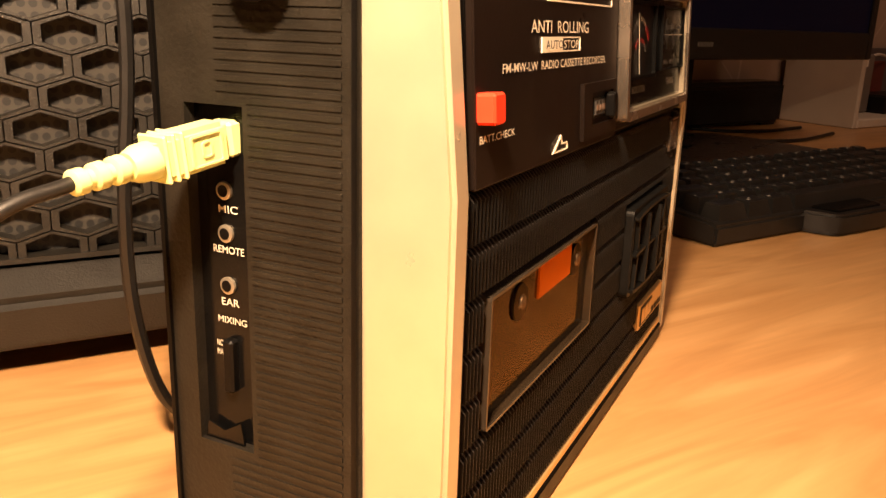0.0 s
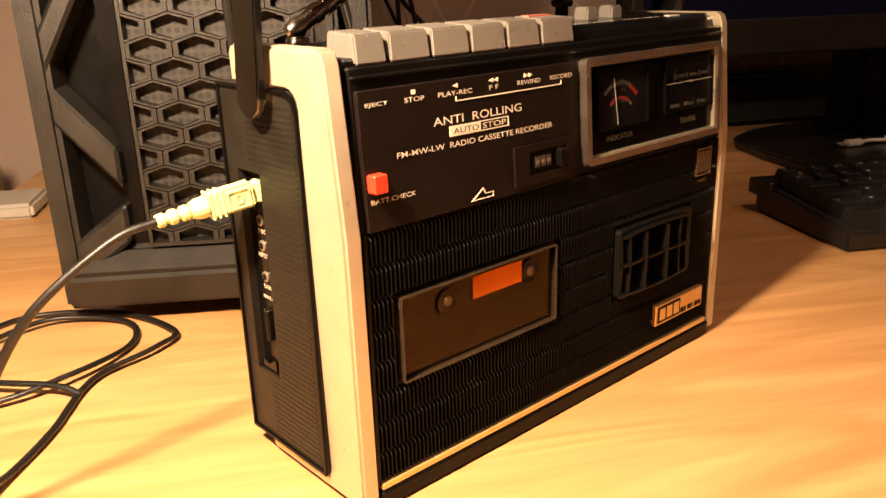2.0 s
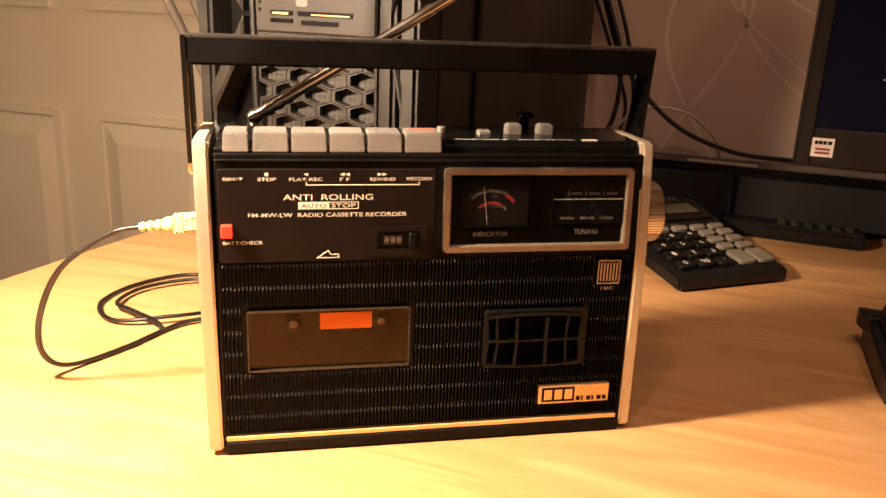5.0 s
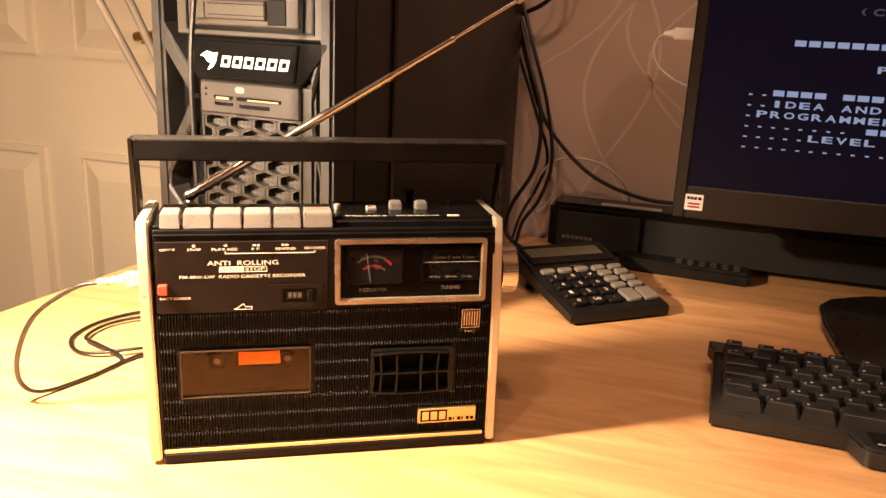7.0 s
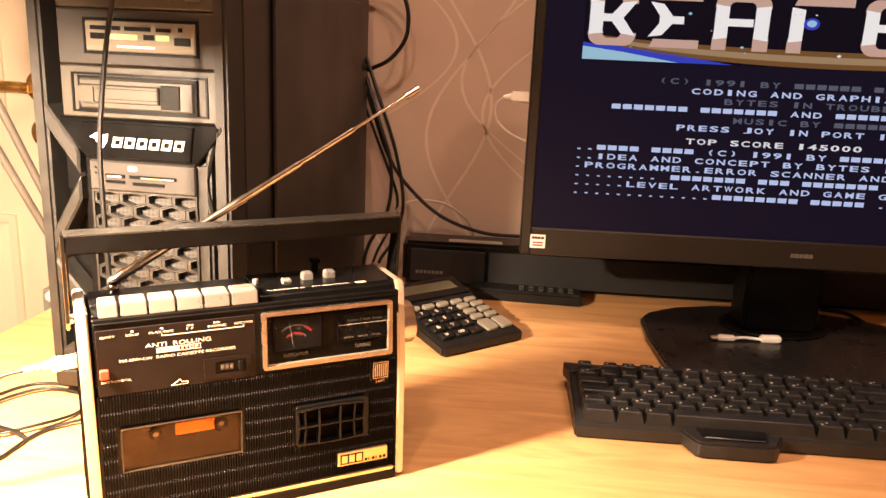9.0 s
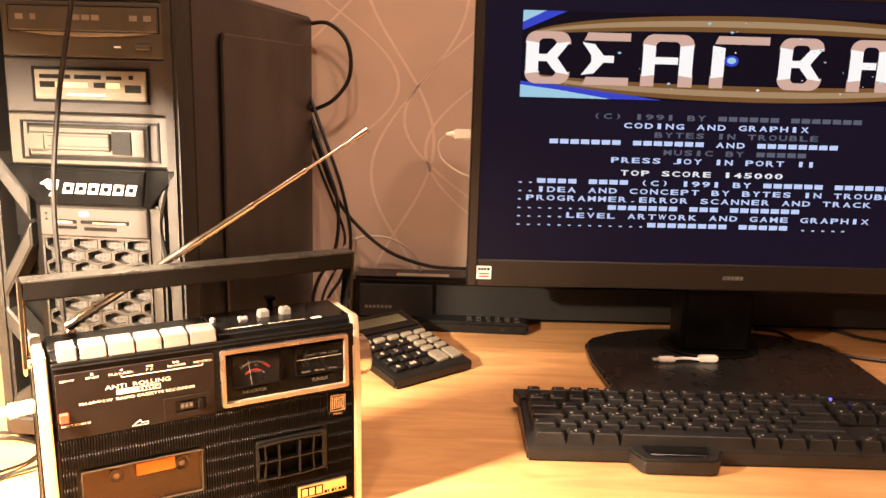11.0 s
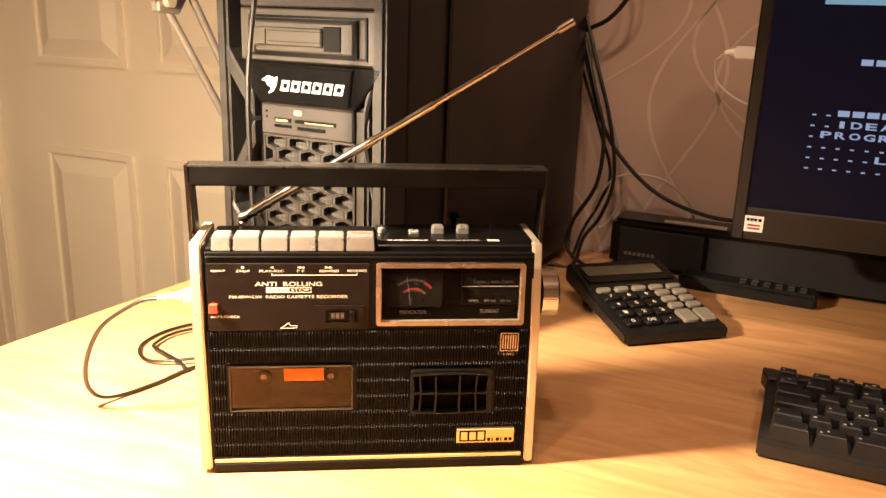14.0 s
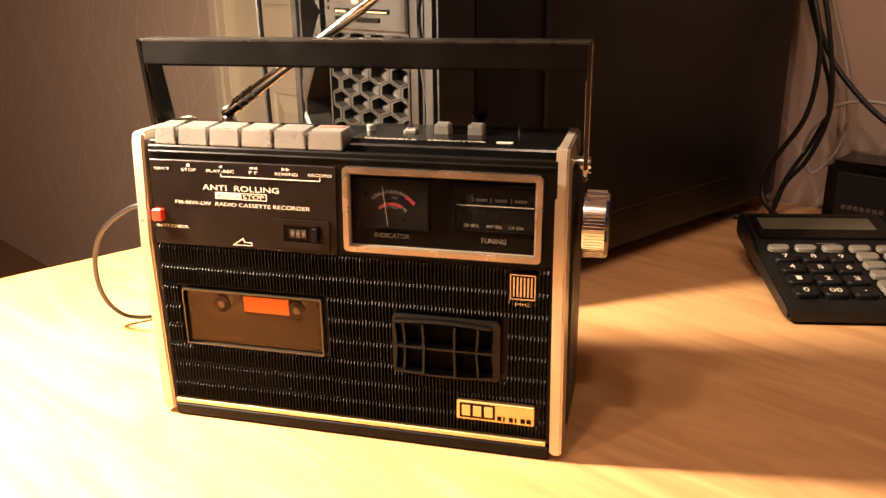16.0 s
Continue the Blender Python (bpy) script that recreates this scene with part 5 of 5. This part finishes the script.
bars(((0.3145, 0.3262),), 0.1222, 0.1240, -0.0010, REDINK, badge2)
bars(((0.3145, 0.3262),), 0.1190, 0.1208, -0.0010, REDINK, badge2)
bars(((0.6105, 0.6125), (0.6132, 0.6150), (0.6158, 0.6198), (0.6206, 0.6244), (0.6252, 0.6306), (0.6314, 0.6352)), 0.1215, 0.1262, -0.0004, DIM, screen)
# what the screen shows
TXT = glow("white_blue_text", (0.55, 0.68, 1.0), 0.95)
DIMTXT = glow("faded_text", (0.40, 0.44, 0.62), 0.26)
WTXT = glow("white_text", (0.92, 0.96, 1.0), 0.85)
CH, LH, CU = 0.01225, 0.0101, 0.3535   # cell width, line height, first column


def line(words, col, z, material=None, drop_=0.0):
    """Screen words from a column, spaced in fixed cells; a word in <> becomes a plain bar."""
    for word in words:
        n = len(word.strip("<>"))
        x0 = CU + col * CH
        if word.startswith("<"):
            bars([(x0 + i * CH + 0.0012, x0 + (i + 1) * CH - 0.0012) for i in range(n)], z + 0.0008, z + 0.0062, 0.0024, material or TXT, glassy)
        elif set(word) == {"."}:
            bars([(x0 + i * CH + 0.004, x0 + i * CH + 0.0075) for i in range(n)], z + 0.0004, z + 0.0018, 0.0024, material or TXT, glassy)
        else:
            for k, c in enumerate(word):
                tall = 0.0016 if c in ".," else 0.0066
                inset = 0.0040 if c in "I1(),." else 0.0014
                letters(c, x0 + k * CH + inset, x0 + (k + 1) * CH - inset, z + 0.0002, z + tall, 0.0026, material or TXT, glassy, bold=0.028)
        col += n + 1


Z0 = 0.2335
line(["<xxxx>", "<xxxx>", "(C)", "1991", "BY", "<xxxxxx>", "<xxxxxxx>"], 2, Z0)
line([".."], 0, Z0)
line(["IDEA", "AND", "CONCEPT", "BY", "BYTES", "IN", "TROUBLE"], 2, Z0 - LH)
line([".."], 0, Z0 - LH)
line(["PROGRAMMER,ERROR", "SCANNER", "AND", "TRACK"], 1, Z0 - 2 * LH)
line(["."], 0, Z0 - 2 * LH)
line(["........", "<xxxxxxx>", "<xxx>", "<xxxxxxx>"], 0, Z0 - 3 * LH)
line([".....LEVEL".replace(".....", "")], 5, Z0 - 4 * LH)
line(["....."], 0, Z0 - 4 * LH)
line(["ARTWORK", "AND", "GAME", "GRAPHIX"], 11, Z0 - 4 * LH)
line(["............."], 0, Z0 - 5 * LH)
line(["<xxxxxxxx>", "<xxxxx>", "....."], 13, Z0 - 5 * LH)
line(["TOP", "SCORE", "145000"], 10, Z0 + 1.15 * LH, WTXT)
CR = 0.3105
line(["(C)", "1991", "BY", "<xxxxxx>", "<xxxxxxx>"], 7, CR, DIMTXT)
line(["CODING", "AND", "GRAPHIX"], 10, CR - LH, TXT)
line(["BYTES", "IN", "TROUBLE"], 13, CR - 2 * LH, DIMTXT)
line(["<xxxxxxx>", "<xxxxxxx>", "AND", "<xxxxxxxx>"], 3, CR - 3 * LH, TXT)
line(["MUSIC", "BY", "<x-xxx>"], 14, CR - 4 * LH, DIMTXT)
line(["PRESS", "JOY", "IN", "PORT", "II"], 9, CR - 5 * LH, TXT)
# title banner: sky corners, two bronze sweeps and tall bevelled blocks
BZ0, BZ1, BU0, BU1 = 0.3335, 0.4300, 0.3540, 0.8920
banner = part("title_banner", box(BU0, BU1, 0.0024, 0.0032, BZ0, BZ1), glow("banner_black", (0.012, 0.010, 0.030), 0.3), glassy, "title picture with bronze sweeps and stars")
SKY, PALE = glow("sky_blue", (0.06, 0.10, 0.95), 0.6), glow("pale_cyan", (0.45, 0.80, 1.0), 0.75)
BRONZE, BRONZE2 = glow("bronze", (0.52, 0.25, 0.08), 0.36), glow("light_bronze", (0.78, 0.52, 0.28), 0.48)
PINK, SNOW = glow("pink_white", (0.95, 0.62, 0.50), 0.66), glow("bright_white", (1.0, 1.0, 0.98), 0.95)


def flat(name, pts, material, y=0.0020):
    return part(name, prism(pts, "y", y, y + 0.0003), material, banner)


mid, half = (BU0 + BU1) / 2, (BU1 - BU0) / 2
flat("corner_sky", [(BU0, BZ0), (BU0 + 0.165, BZ0), (BU0 + 0.075, BZ0 + 0.012), (BU0, BZ0 + 0.018)], SKY)
flat("corner_sky", [(BU0, BZ0), (BU0 + 0.105, BZ0), (BU0 + 0.045, BZ0 + 0.009), (BU0, BZ0 + 0.014)], PALE, 0.0018)
flat("corner_sky", [(BU0, BZ1), (BU0 + 0.050, BZ1), (BU0, BZ1 - 0.022)], SKY)
flat("corner_sky", [(BU0, BZ1), (BU0 + 0.026, BZ1), (BU0, BZ1 - 0.013)], PALE, 0.0018)
flat("corner_sky", [(BU1, BZ0), (BU1 - 0.11, BZ0), (BU1, BZ0 + 0.020)], SKY)
flat("corner_sky", [(BU1, BZ1), (BU1 - 0.06, BZ1), (BU1, BZ1 - 0.020)], SKY)


def sweep(r0, r1, up, material, y):
    n = 28
    f = lambda r, a: (mid + half * 0.985 * math.cos(a), (BZ0 + BZ1) / 2 + (1 if up else -1) * (0.018 + r * math.sin(a)))
    a = [0.18 + (math.pi - 0.36) * i / n for i in range(n + 1)]
    flat("bronze_sweep", [f(r0, q) for q in a] + [f(r1, q) for q in reversed(a)], material, y)


for up in (True, False):
    sweep(0.012, 0.0300, up, BRONZE, 0.0020)
    sweep(0.0175, 0.0245, up, BRONZE2, 0.0018)
def arch(x, w, top, foot, material, y, r):
    """An upright or hanging arch between a foot line and its crown."""
    up = 1 if top > foot else -1
    run = lambda a, b, h, q: [(a, foot)] + [(a + q - q * math.cos(radians(d)), h + up * (q * math.sin(radians(d)) - q)) for d in range(0, 91, 15)] + [(b - q + q * math.sin(radians(d)), h + up * (q * math.cos(radians(d)) - q)) for d in range(0, 91, 15)] + [(b, foot)]
    flat("title_block", run(x, x + w, top, r) + run(x + 0.0155, x + w - 0.0165, top - up * 0.008, r * 0.45)[::-1], material, y)


# the title's tall letters as plain bevelled blocks
x = BU0 + 0.004
for w, gap, notch in ((0.052, 0.012, 1), (0.056, 0.014, 2), (0.060, 0.020, 3), (0.066, 0.012, 4), (0.052, 0.030, 1), (0.050, 0.014, 3), (0.040, 0.014, 0), (0.040, 0.014, 0)):
    z0, z1 = BZ0 + 0.0155, BZ1 - 0.0225
    zm = (z0 + z1) / 2
    if notch in (2, 4):
        for low, high in ((z1 - 0.009, z1), (z0, z0 + 0.009))[:1 if notch == 4 else 2]:
            flat("title_block", [(x + 0.003, low), (x + w, low), (x + w, high), (x + 0.007, high)], PINK, 0.0016)
    else:
        arch(x, w, z1, z1 - 0.014, PINK, 0.0016, 0.013)
    if notch == 1:
        arch(x, w, z0, z0 + 0.014, PINK, 0.0016, 0.013)
    if notch in (0, 3, 4):
        for s0, s1 in ((x, x + 0.0155), (x + w - 0.0165, x + w))[:1 if notch == 4 else 2]:
            flat("title_block", [(s0, z0), (s1, z0), (s1, z0 + 0.014), (s0, z0 + 0.014)], PINK, 0.0016)
    left = 0.014 if notch == 2 else 0.0
    right = 0.014 if notch == 1 else 0.0
    flat("title_block", [(x + 0.001, z0 + 0.011), (x + 0.0155, z0 + 0.013), (x + 0.0155 + left, zm), (x + 0.0155, z1 - 0.013), (x + 0.001, z1 - 0.011), (x + 0.001 + left, zm)], SNOW, 0.0014)
    if notch != 2 and notch != 4:
        flat("title_block", [(x + w - 0.0165, z0 + 0.013), (x + w - 0.001, z0 + 0.011), (x + w - 0.001 - right, zm), (x + w - 0.001, z1 - 0.011), (x + w - 0.0165, z1 - 0.013), (x + w - 0.0165 - right, zm)], SNOW, 0.0013)
    if notch in (1, 2, 3):
        flat("title_block", [(x + 0.012, zm - 0.004), (x + w - 0.018, zm - 0.004), (x + w - 0.018, zm + 0.004), (x + 0.012, zm + 0.004)], SNOW, 0.0014)
    x += w + gap
planet = flat("planet", [(0.5955 + 0.0085 * math.cos(radians(a)), 0.3800 + 0.0062 * math.sin(radians(a))) for a in range(0, 360, 20)], SKY, 0.0012)
flat("planet", [(0.5955 + 0.0052 * math.cos(radians(a)), 0.3804 + 0.0036 * math.sin(radians(a))) for a in range(0, 360, 20)], PALE, 0.0010)
rs = random.Random(11)
for i in range(26):
    a, b, s = rs.uniform(BU0 + 0.02, BU1 - 0.02), rs.uniform(BZ0 + 0.012, BZ1 - 0.006), rs.choice((0.0006, 0.0008, 0.0016))
    flat("star", [(a - s * 1.6, b), (a, b - s), (a + s * 1.6, b), (a, b + s)], PALE if i % 3 else SNOW, 0.0012)
# white plug in the monitor's side, with its lead
usb = thing("usb_plug", at(*uv(0.2985, MV + 0.032, 0.287), -30), "white usb plug in the monitor's side with a thin lead", "plug")
part("plug_body", box(-0.020, 0.004, -0.004, 0.004, -0.006, 0.006, 0.002, 2), WHITE, usb, smooth=True)
part("plug_neck", rod((-0.019, 0, 0), (-0.028, 0, -0.001), 0.0038, 0.0022), WHITE, usb, smooth=True)
WIRE0 = mat("white_wire", (0.55, 0.50, 0.44), 0.45, vary=0.06, bump=0.0)
part("plug_lead", tube([(-0.027, 0, -0.001), (-0.036, 0.002, -0.010), (-0.034, 0.008, -0.028), (-0.020, 0.016, -0.042), (0.000, 0.022, -0.052), (0.030, 0.028, -0.060)], 0.0011, 8), WIRE0, usb, smooth=True)

# ---- small things by the monitor ----
adapter = thing("cable_adapter", at(0.7400, 0.1130, 0.0100, -25.5), "short white cable adapter on the monitor's base", "adapter")
part("plug_end", box(-0.040, -0.018, -0.0042, 0.0042, 0.0002, 0.0070, 0.0018, 2), WHITE, adapter, smooth=True)
part("metal_tip", box(-0.047, -0.039, -0.0032, 0.0032, 0.0020, 0.0050, 0.0006), SILVER, adapter, "bright metal tip")
part("lead", tube([(-0.019, 0, 0.0036), (-0.008, 0.0015, 0.0042), (0.004, 0.001, 0.0036), (0.014, -0.001, 0.0036)], 0.0018, 8), WHITE, adapter, smooth=True)
part("socket_end", box(0.012, 0.037, -0.0048, 0.0048, 0.0002, 0.0085, 0.0018, 2), WHITE, adapter, smooth=True)

bar = thing("sound_bar", at(*uv(0.140, 0.642), -30), "long glossy black sound bar against the wall", "speaker")
part("cabinet", box(0.0, 0.916, 0.0, 0.058, 0.003, 0.066, 0.006, 3), GLOSS, bar, smooth=True)
part("cloth_front", box(0.012, 0.904, -0.0012, 0.002, 0.008, 0.056, 0.001), mat("black_grille_cloth", (0.006, 0.006, 0.006), 0.7, bump=0.4, bump_scale=2500), bar, "black cloth front")
part("end_trim", box(0.118, 0.124, -0.003, 0.003, 0.006, 0.060, 0.001), GLOSS, bar)
bars([(0.020 + i * 0.0058, 0.020 + i * 0.0058 + 0.0042) for i in range(7)], 0.0200, 0.0245, -0.0022, DIM, bar)
part("top_label", box(0.065, 0.142, 0.010, 0.024, 0.0662, 0.0668), mat("pale_label", (0.40, 0.34, 0.27), 0.5), bar, "pale label strip on top")
for x in (0.06, 0.88):
    part("foot", box(x, x + 0.03, 0.008, 0.050, 0.0, 0.004), RUBBER, bar)

# open white box of odds and ends beyond the sound bar
CREAM = mat("cream_box_card", (0.66, 0.60, 0.52), 0.6, vary=0.05, scale=20, bump=0.1)
crate = thing("storage_box", at(*uv(1.064, 0.560), -30), "open white card box holding grey and dark odds and ends", "box")
part("side_board", box(0.052, 0.062, 0.0, 0.130, 0.0, 0.116, 0.002), CREAM, crate)
part("base", box(0.062, 0.420, 0.0, 0.130, 0.0, 0.014, 0.002), CREAM, crate)
part("back_board", box(0.062, 0.420, 0.118, 0.130, 0.014, 0.116, 0.002), mat("purple_grey_plastic", (0.10, 0.085, 0.09), 0.5), crate)
part("grey_case", box(0.120, 0.190, 0.060, 0.116, 0.014, 0.108, 0.003), mat("grey_strip", (0.20, 0.17, 0.155), 0.5), crate)
part("dark_case", box(0.064, 0.118, 0.070, 0.116, 0.014, 0.100, 0.003), mat("dark_grey_case", (0.035, 0.03, 0.032), 0.5), crate)
part("small_black_case", box(0.192, 0.300, 0.030, 0.100, 0.014, 0.044, 0.004), CALC, crate)
part("red_case", box(0.215, 0.300, 0.102, 0.116, 0.014, 0.095, 0.002), mat("dull_red_card", (0.16, 0.03, 0.025), 0.5), crate)
white_lead = thing("white_cable", at(*uv(1.10, 0.640, 0.119), -30), "white cable with a plug draped over the card box", "cable")
part("cable_jacket", tube([(0, 0.02, 0), (0.035, -0.005, -0.001), (0.085, -0.02, -0.012), (0.14, -0.01, -0.016), (0.20, 0.0, -0.012), (0.27, 0.02, -0.020)], 0.0022, 8), WHITE, white_lead, smooth=True)
part("plug_body", box(0.075, 0.118, -0.032, -0.012, -0.034, -0.004, 0.004, 2), WHITE, white_lead, smooth=True)

remote = thing("remote_control", at(*uv(0.238, 0.612), -33), "slim black remote control on the desk", "remote control")
part("case", box(0.0, 0.158, -0.018, 0.018, 0.0, 0.0170, 0.004, 2), CALC, remote, smooth=True)
for i in range(6):
    for j in range(2):
        part("button", box(0.070 + i * 0.0135, 0.078 + i * 0.0135, -0.012 + j * 0.013, -0.003 + j * 0.013, 0.0168, 0.0190, 0.0008), mat("grey_button", (0.03, 0.03, 0.028), 0.5), remote)

led = thing("desk_cable", at(*uv(0.762, 0.6286, 0.003), -30), "thin black cable lying on the desk beside the monitor's foot", "cable")
part("cable_jacket", tube([(-0.03, 0.012, 0), (0.0, 0.0, 0), (0.010, -0.040, 0), (0.022, -0.077, 0), (0.073, -0.112, 0), (0.14, -0.125, 0), (0.25, -0.10, 0)], 0.0024, 8), RUBBER, led, smooth=True)
led = thing("desk_cable", at(*uv(0.8366, 0.6692, 0.003), -30), "black cable lying on the desk below the wall", "cable")
part("cable_jacket", tube([(-0.05, 0.010, 0), (0.0, 0.0, 0), (0.020, -0.035, 0), (0.043, -0.067, 0), (0.10, -0.085, 0), (0.19, -0.080, 0)], 0.0024, 8), RUBBER, led, smooth=True)

# ---- cables between the tower and the wall ----


def cable(name, pts, r, material, label):
    c = thing(name, at(*pts[0]), label, "cable", "cables behind the tower")
    o = Vector(pts[0])
    part("cable_jacket", tube([Vector(p) - o for p in pts], r, 8, 8), material, c, smooth=True)


WIRE = mat("pale_grey_wire", (0.42, 0.37, 0.31), 0.45, vary=0.06, bump=0.0)
w = lambda a, v, z: uv(a, v, z)
cable("cable", [w(0.072, 0.672, 0.420), w(0.105, 0.664, 0.421), w(0.132, 0.658, 0.395), w(0.135, 0.656, 0.350), w(0.112, 0.660, 0.317), w(0.078, 0.672, 0.300)], 0.0029, RUBBER, "black cable looping out from the tower's back")
cable("cable", [w(0.074, 0.676, 0.285), w(0.092, 0.664, 0.240), w(0.112, 0.655, 0.190), w(0.140, 0.650, 0.148), w(0.190, 0.652, 0.104), w(0.250, 0.662, 0.080), w(0.310, 0.675, 0.074), w(0.42, 0.68, 0.074)], 0.0026, RUBBER, "black cable sagging towards the monitor")
cable("cable", [w(0.076, 0.670, 0.300), w(0.100, 0.650, 0.235), w(0.120, 0.640, 0.175), w(0.118, 0.634, 0.110), w(0.092, 0.628, 0.058), w(0.090, 0.620, 0.022), w(0.130, 0.600, 0.0035), w(0.180, 0.560, 0.0034), w(0.215, 0.48, 0.0034)], 0.0026, RUBBER, "black cable dropping to the desk")
cable("cable", [w(0.074, 0.668, 0.330), w(0.105, 0.645, 0.255), w(0.128, 0.636, 0.190), w(0.140, 0.632, 0.120), w(0.128, 0.628, 0.070), w(0.110, 0.620, 0.040), w(0.100, 0.610, 0.0036), w(0.070, 0.600, 0.0034)], 0.0024, RUBBER, "black cable dropping to the desk")
cable("cable", [w(0.074, 0.684, 0.252), w(0.110, 0.670, 0.170), w(0.128, 0.664, 0.120), w(0.118, 0.660, 0.080), w(0.100, 0.650, 0.040), w(0.092, 0.640, 0.0036)], 0.0021, RUBBER, "thin black cable by the wall")
cable("pale_cable", [w(0.078, 0.690, 0.305), w(0.112, 0.684, 0.210), w(0.138, 0.676, 0.140), w(0.142, 0.672, 0.080), w(0.120, 0.664, 0.045), w(0.112, 0.655, 0.075), w(0.140, 0.650, 0.118), w(0.190, 0.655, 0.122), w(0.228, 0.664, 0.098), w(0.240, 0.672, 0.070)], 0.0017, WIRE, "thin pale wire looping by the wall")

# ---- desk lamp, clamped to the desk's edge ----
lampy = thing("desk_lamp", at(*uv(-0.268, 0.500), -30), "grey jointed desk lamp clamped to the desk edge", "lamp")
part("clamp", box(-0.030, 0.045, -0.030, 0.030, 0.0005, 0.014, 0.003, 2), mat("pale_grey_clamp", (0.46, 0.43, 0.38), 0.45), lampy, "pale grey clamp")
part("clamp_jaw", box(-0.040, -0.030, -0.018, 0.018, -0.070, 0.014, 0.002), GREYPAINT, lampy)
part("clamp_foot", box(-0.036, 0.020, -0.018, 0.018, -0.070, -0.060, 0.002), GREYPAINT, lampy)
part("clamp_screw", rod((0.005, 0, -0.062), (0.005, 0, -0.0305), 0.005), GREYPAINT, lampy)
part("post", rod((-0.012, 0, 0.012), (-0.012, 0, 0.050), 0.009), GREYPAINT, lampy, smooth=True)
# own axes: x along the wall, y towards it
E0, E1 = Vector((-0.032, -0.178, 0.318)), Vector((-0.014, -0.014, 0.062))
for off in (Vector((0, 0.0, 0.0)), Vector((0.0, 0.034, 0.026))):
    part("lower_rod", rod(E1 + off * 0.6, E0 + off, 0.0048, n=10), GREYPAINT, lampy, smooth=True)
HEAD = ROOM.inverted().to_3x3() @ Vector(BULB)
base_uv = Vector((-0.268, 0.500, 0.0))
HD = HEAD - base_uv + Vector((0, 0, 0.045))
for off in (Vector((0, 0, 0)), Vector((0, 0.026, 0.030))):
    part("upper_rod", rod(E0 + off, HD + off + Vector((0, 0.03, 0.02)), 0.0046, n=10), GREYPAINT, lampy, smooth=True)
el = part("elbow_plate", prism([(E0.y - 0.014, E0.z - 0.012), (E0.y + 0.020, E0.z - 0.014), (E0.y + 0.046, E0.z + 0.020), (E0.y + 0.040, E0.z + 0.044), (E0.y - 0.004, E0.z + 0.050), (E0.y - 0.016, E0.z + 0.020)], "x", E0.x - 0.004, E0.x + 0.007, 0.002), GREYPAINT, lampy, "folded metal elbow plate")
part("foot_plate", prism([(-0.022, 0.046), (0.014, 0.046), (0.034, 0.082), (0.026, 0.096), (-0.012, 0.074)], "x", -0.021, -0.008, 0.002), GREYPAINT, lampy, "folded metal foot plate")
part("elbow_bolt", rod((E0.x - 0.010, E0.y, E0.z), (E0.x + 0.014, E0.y, E0.z), 0.007), SILVER, el, smooth=True)
part("elbow_bolt", rod((E0.x - 0.010, E0.y + 0.034, E0.z + 0.026), (E0.x + 0.014, E0.y + 0.034, E0.z + 0.026), 0.008), RUBBER, el, smooth=True)
part("lamp_lead", tube([E0 + Vector((0.006, 0.034, 0.030)), E0 + Vector((0.006, 0.052, 0.060)), E0 + Vector((0.004, 0.046, 0.090)), E0 + Vector((0.002, 0.012, 0.096)), E0 + Vector((0, -0.030, 0.075)), E0 + Vector((0, -0.10, 0.085))], 0.0030, 8), RUBBER, lampy, smooth=True)
sh = bmesh.new()
n = 28
way = (Vector((-0.270, 0.02, 0)) - Vector(BULB)).normalized()
way = ROOM.inverted().to_3x3() @ way
turn = way.to_track_quat("Z", "Y").to_matrix()
rows = []
for h, r in ((0.0095, 0.066), (-0.012, 0.059), (-0.045, 0.044), (-0.070, 0.026), (-0.069, 0.024), (-0.045, 0.042), (-0.012, 0.057), (0.0093, 0.064)):
    rows.append([sh.verts.new(HEAD - base_uv + turn @ Vector((r * math.cos(2 * math.pi * i / n), r * math.sin(2 * math.pi * i / n), h))) for i in range(n)])
for a, b in zip(rows, rows[1:]):
    for i in range(n):
        sh.faces.new((a[i], a[(i + 1) % n], b[(i + 1) % n], b[i]))
sh.faces.new(rows[3])
part("shade", sh, GREYPAINT, lampy, "grey conical lamp shade", True)
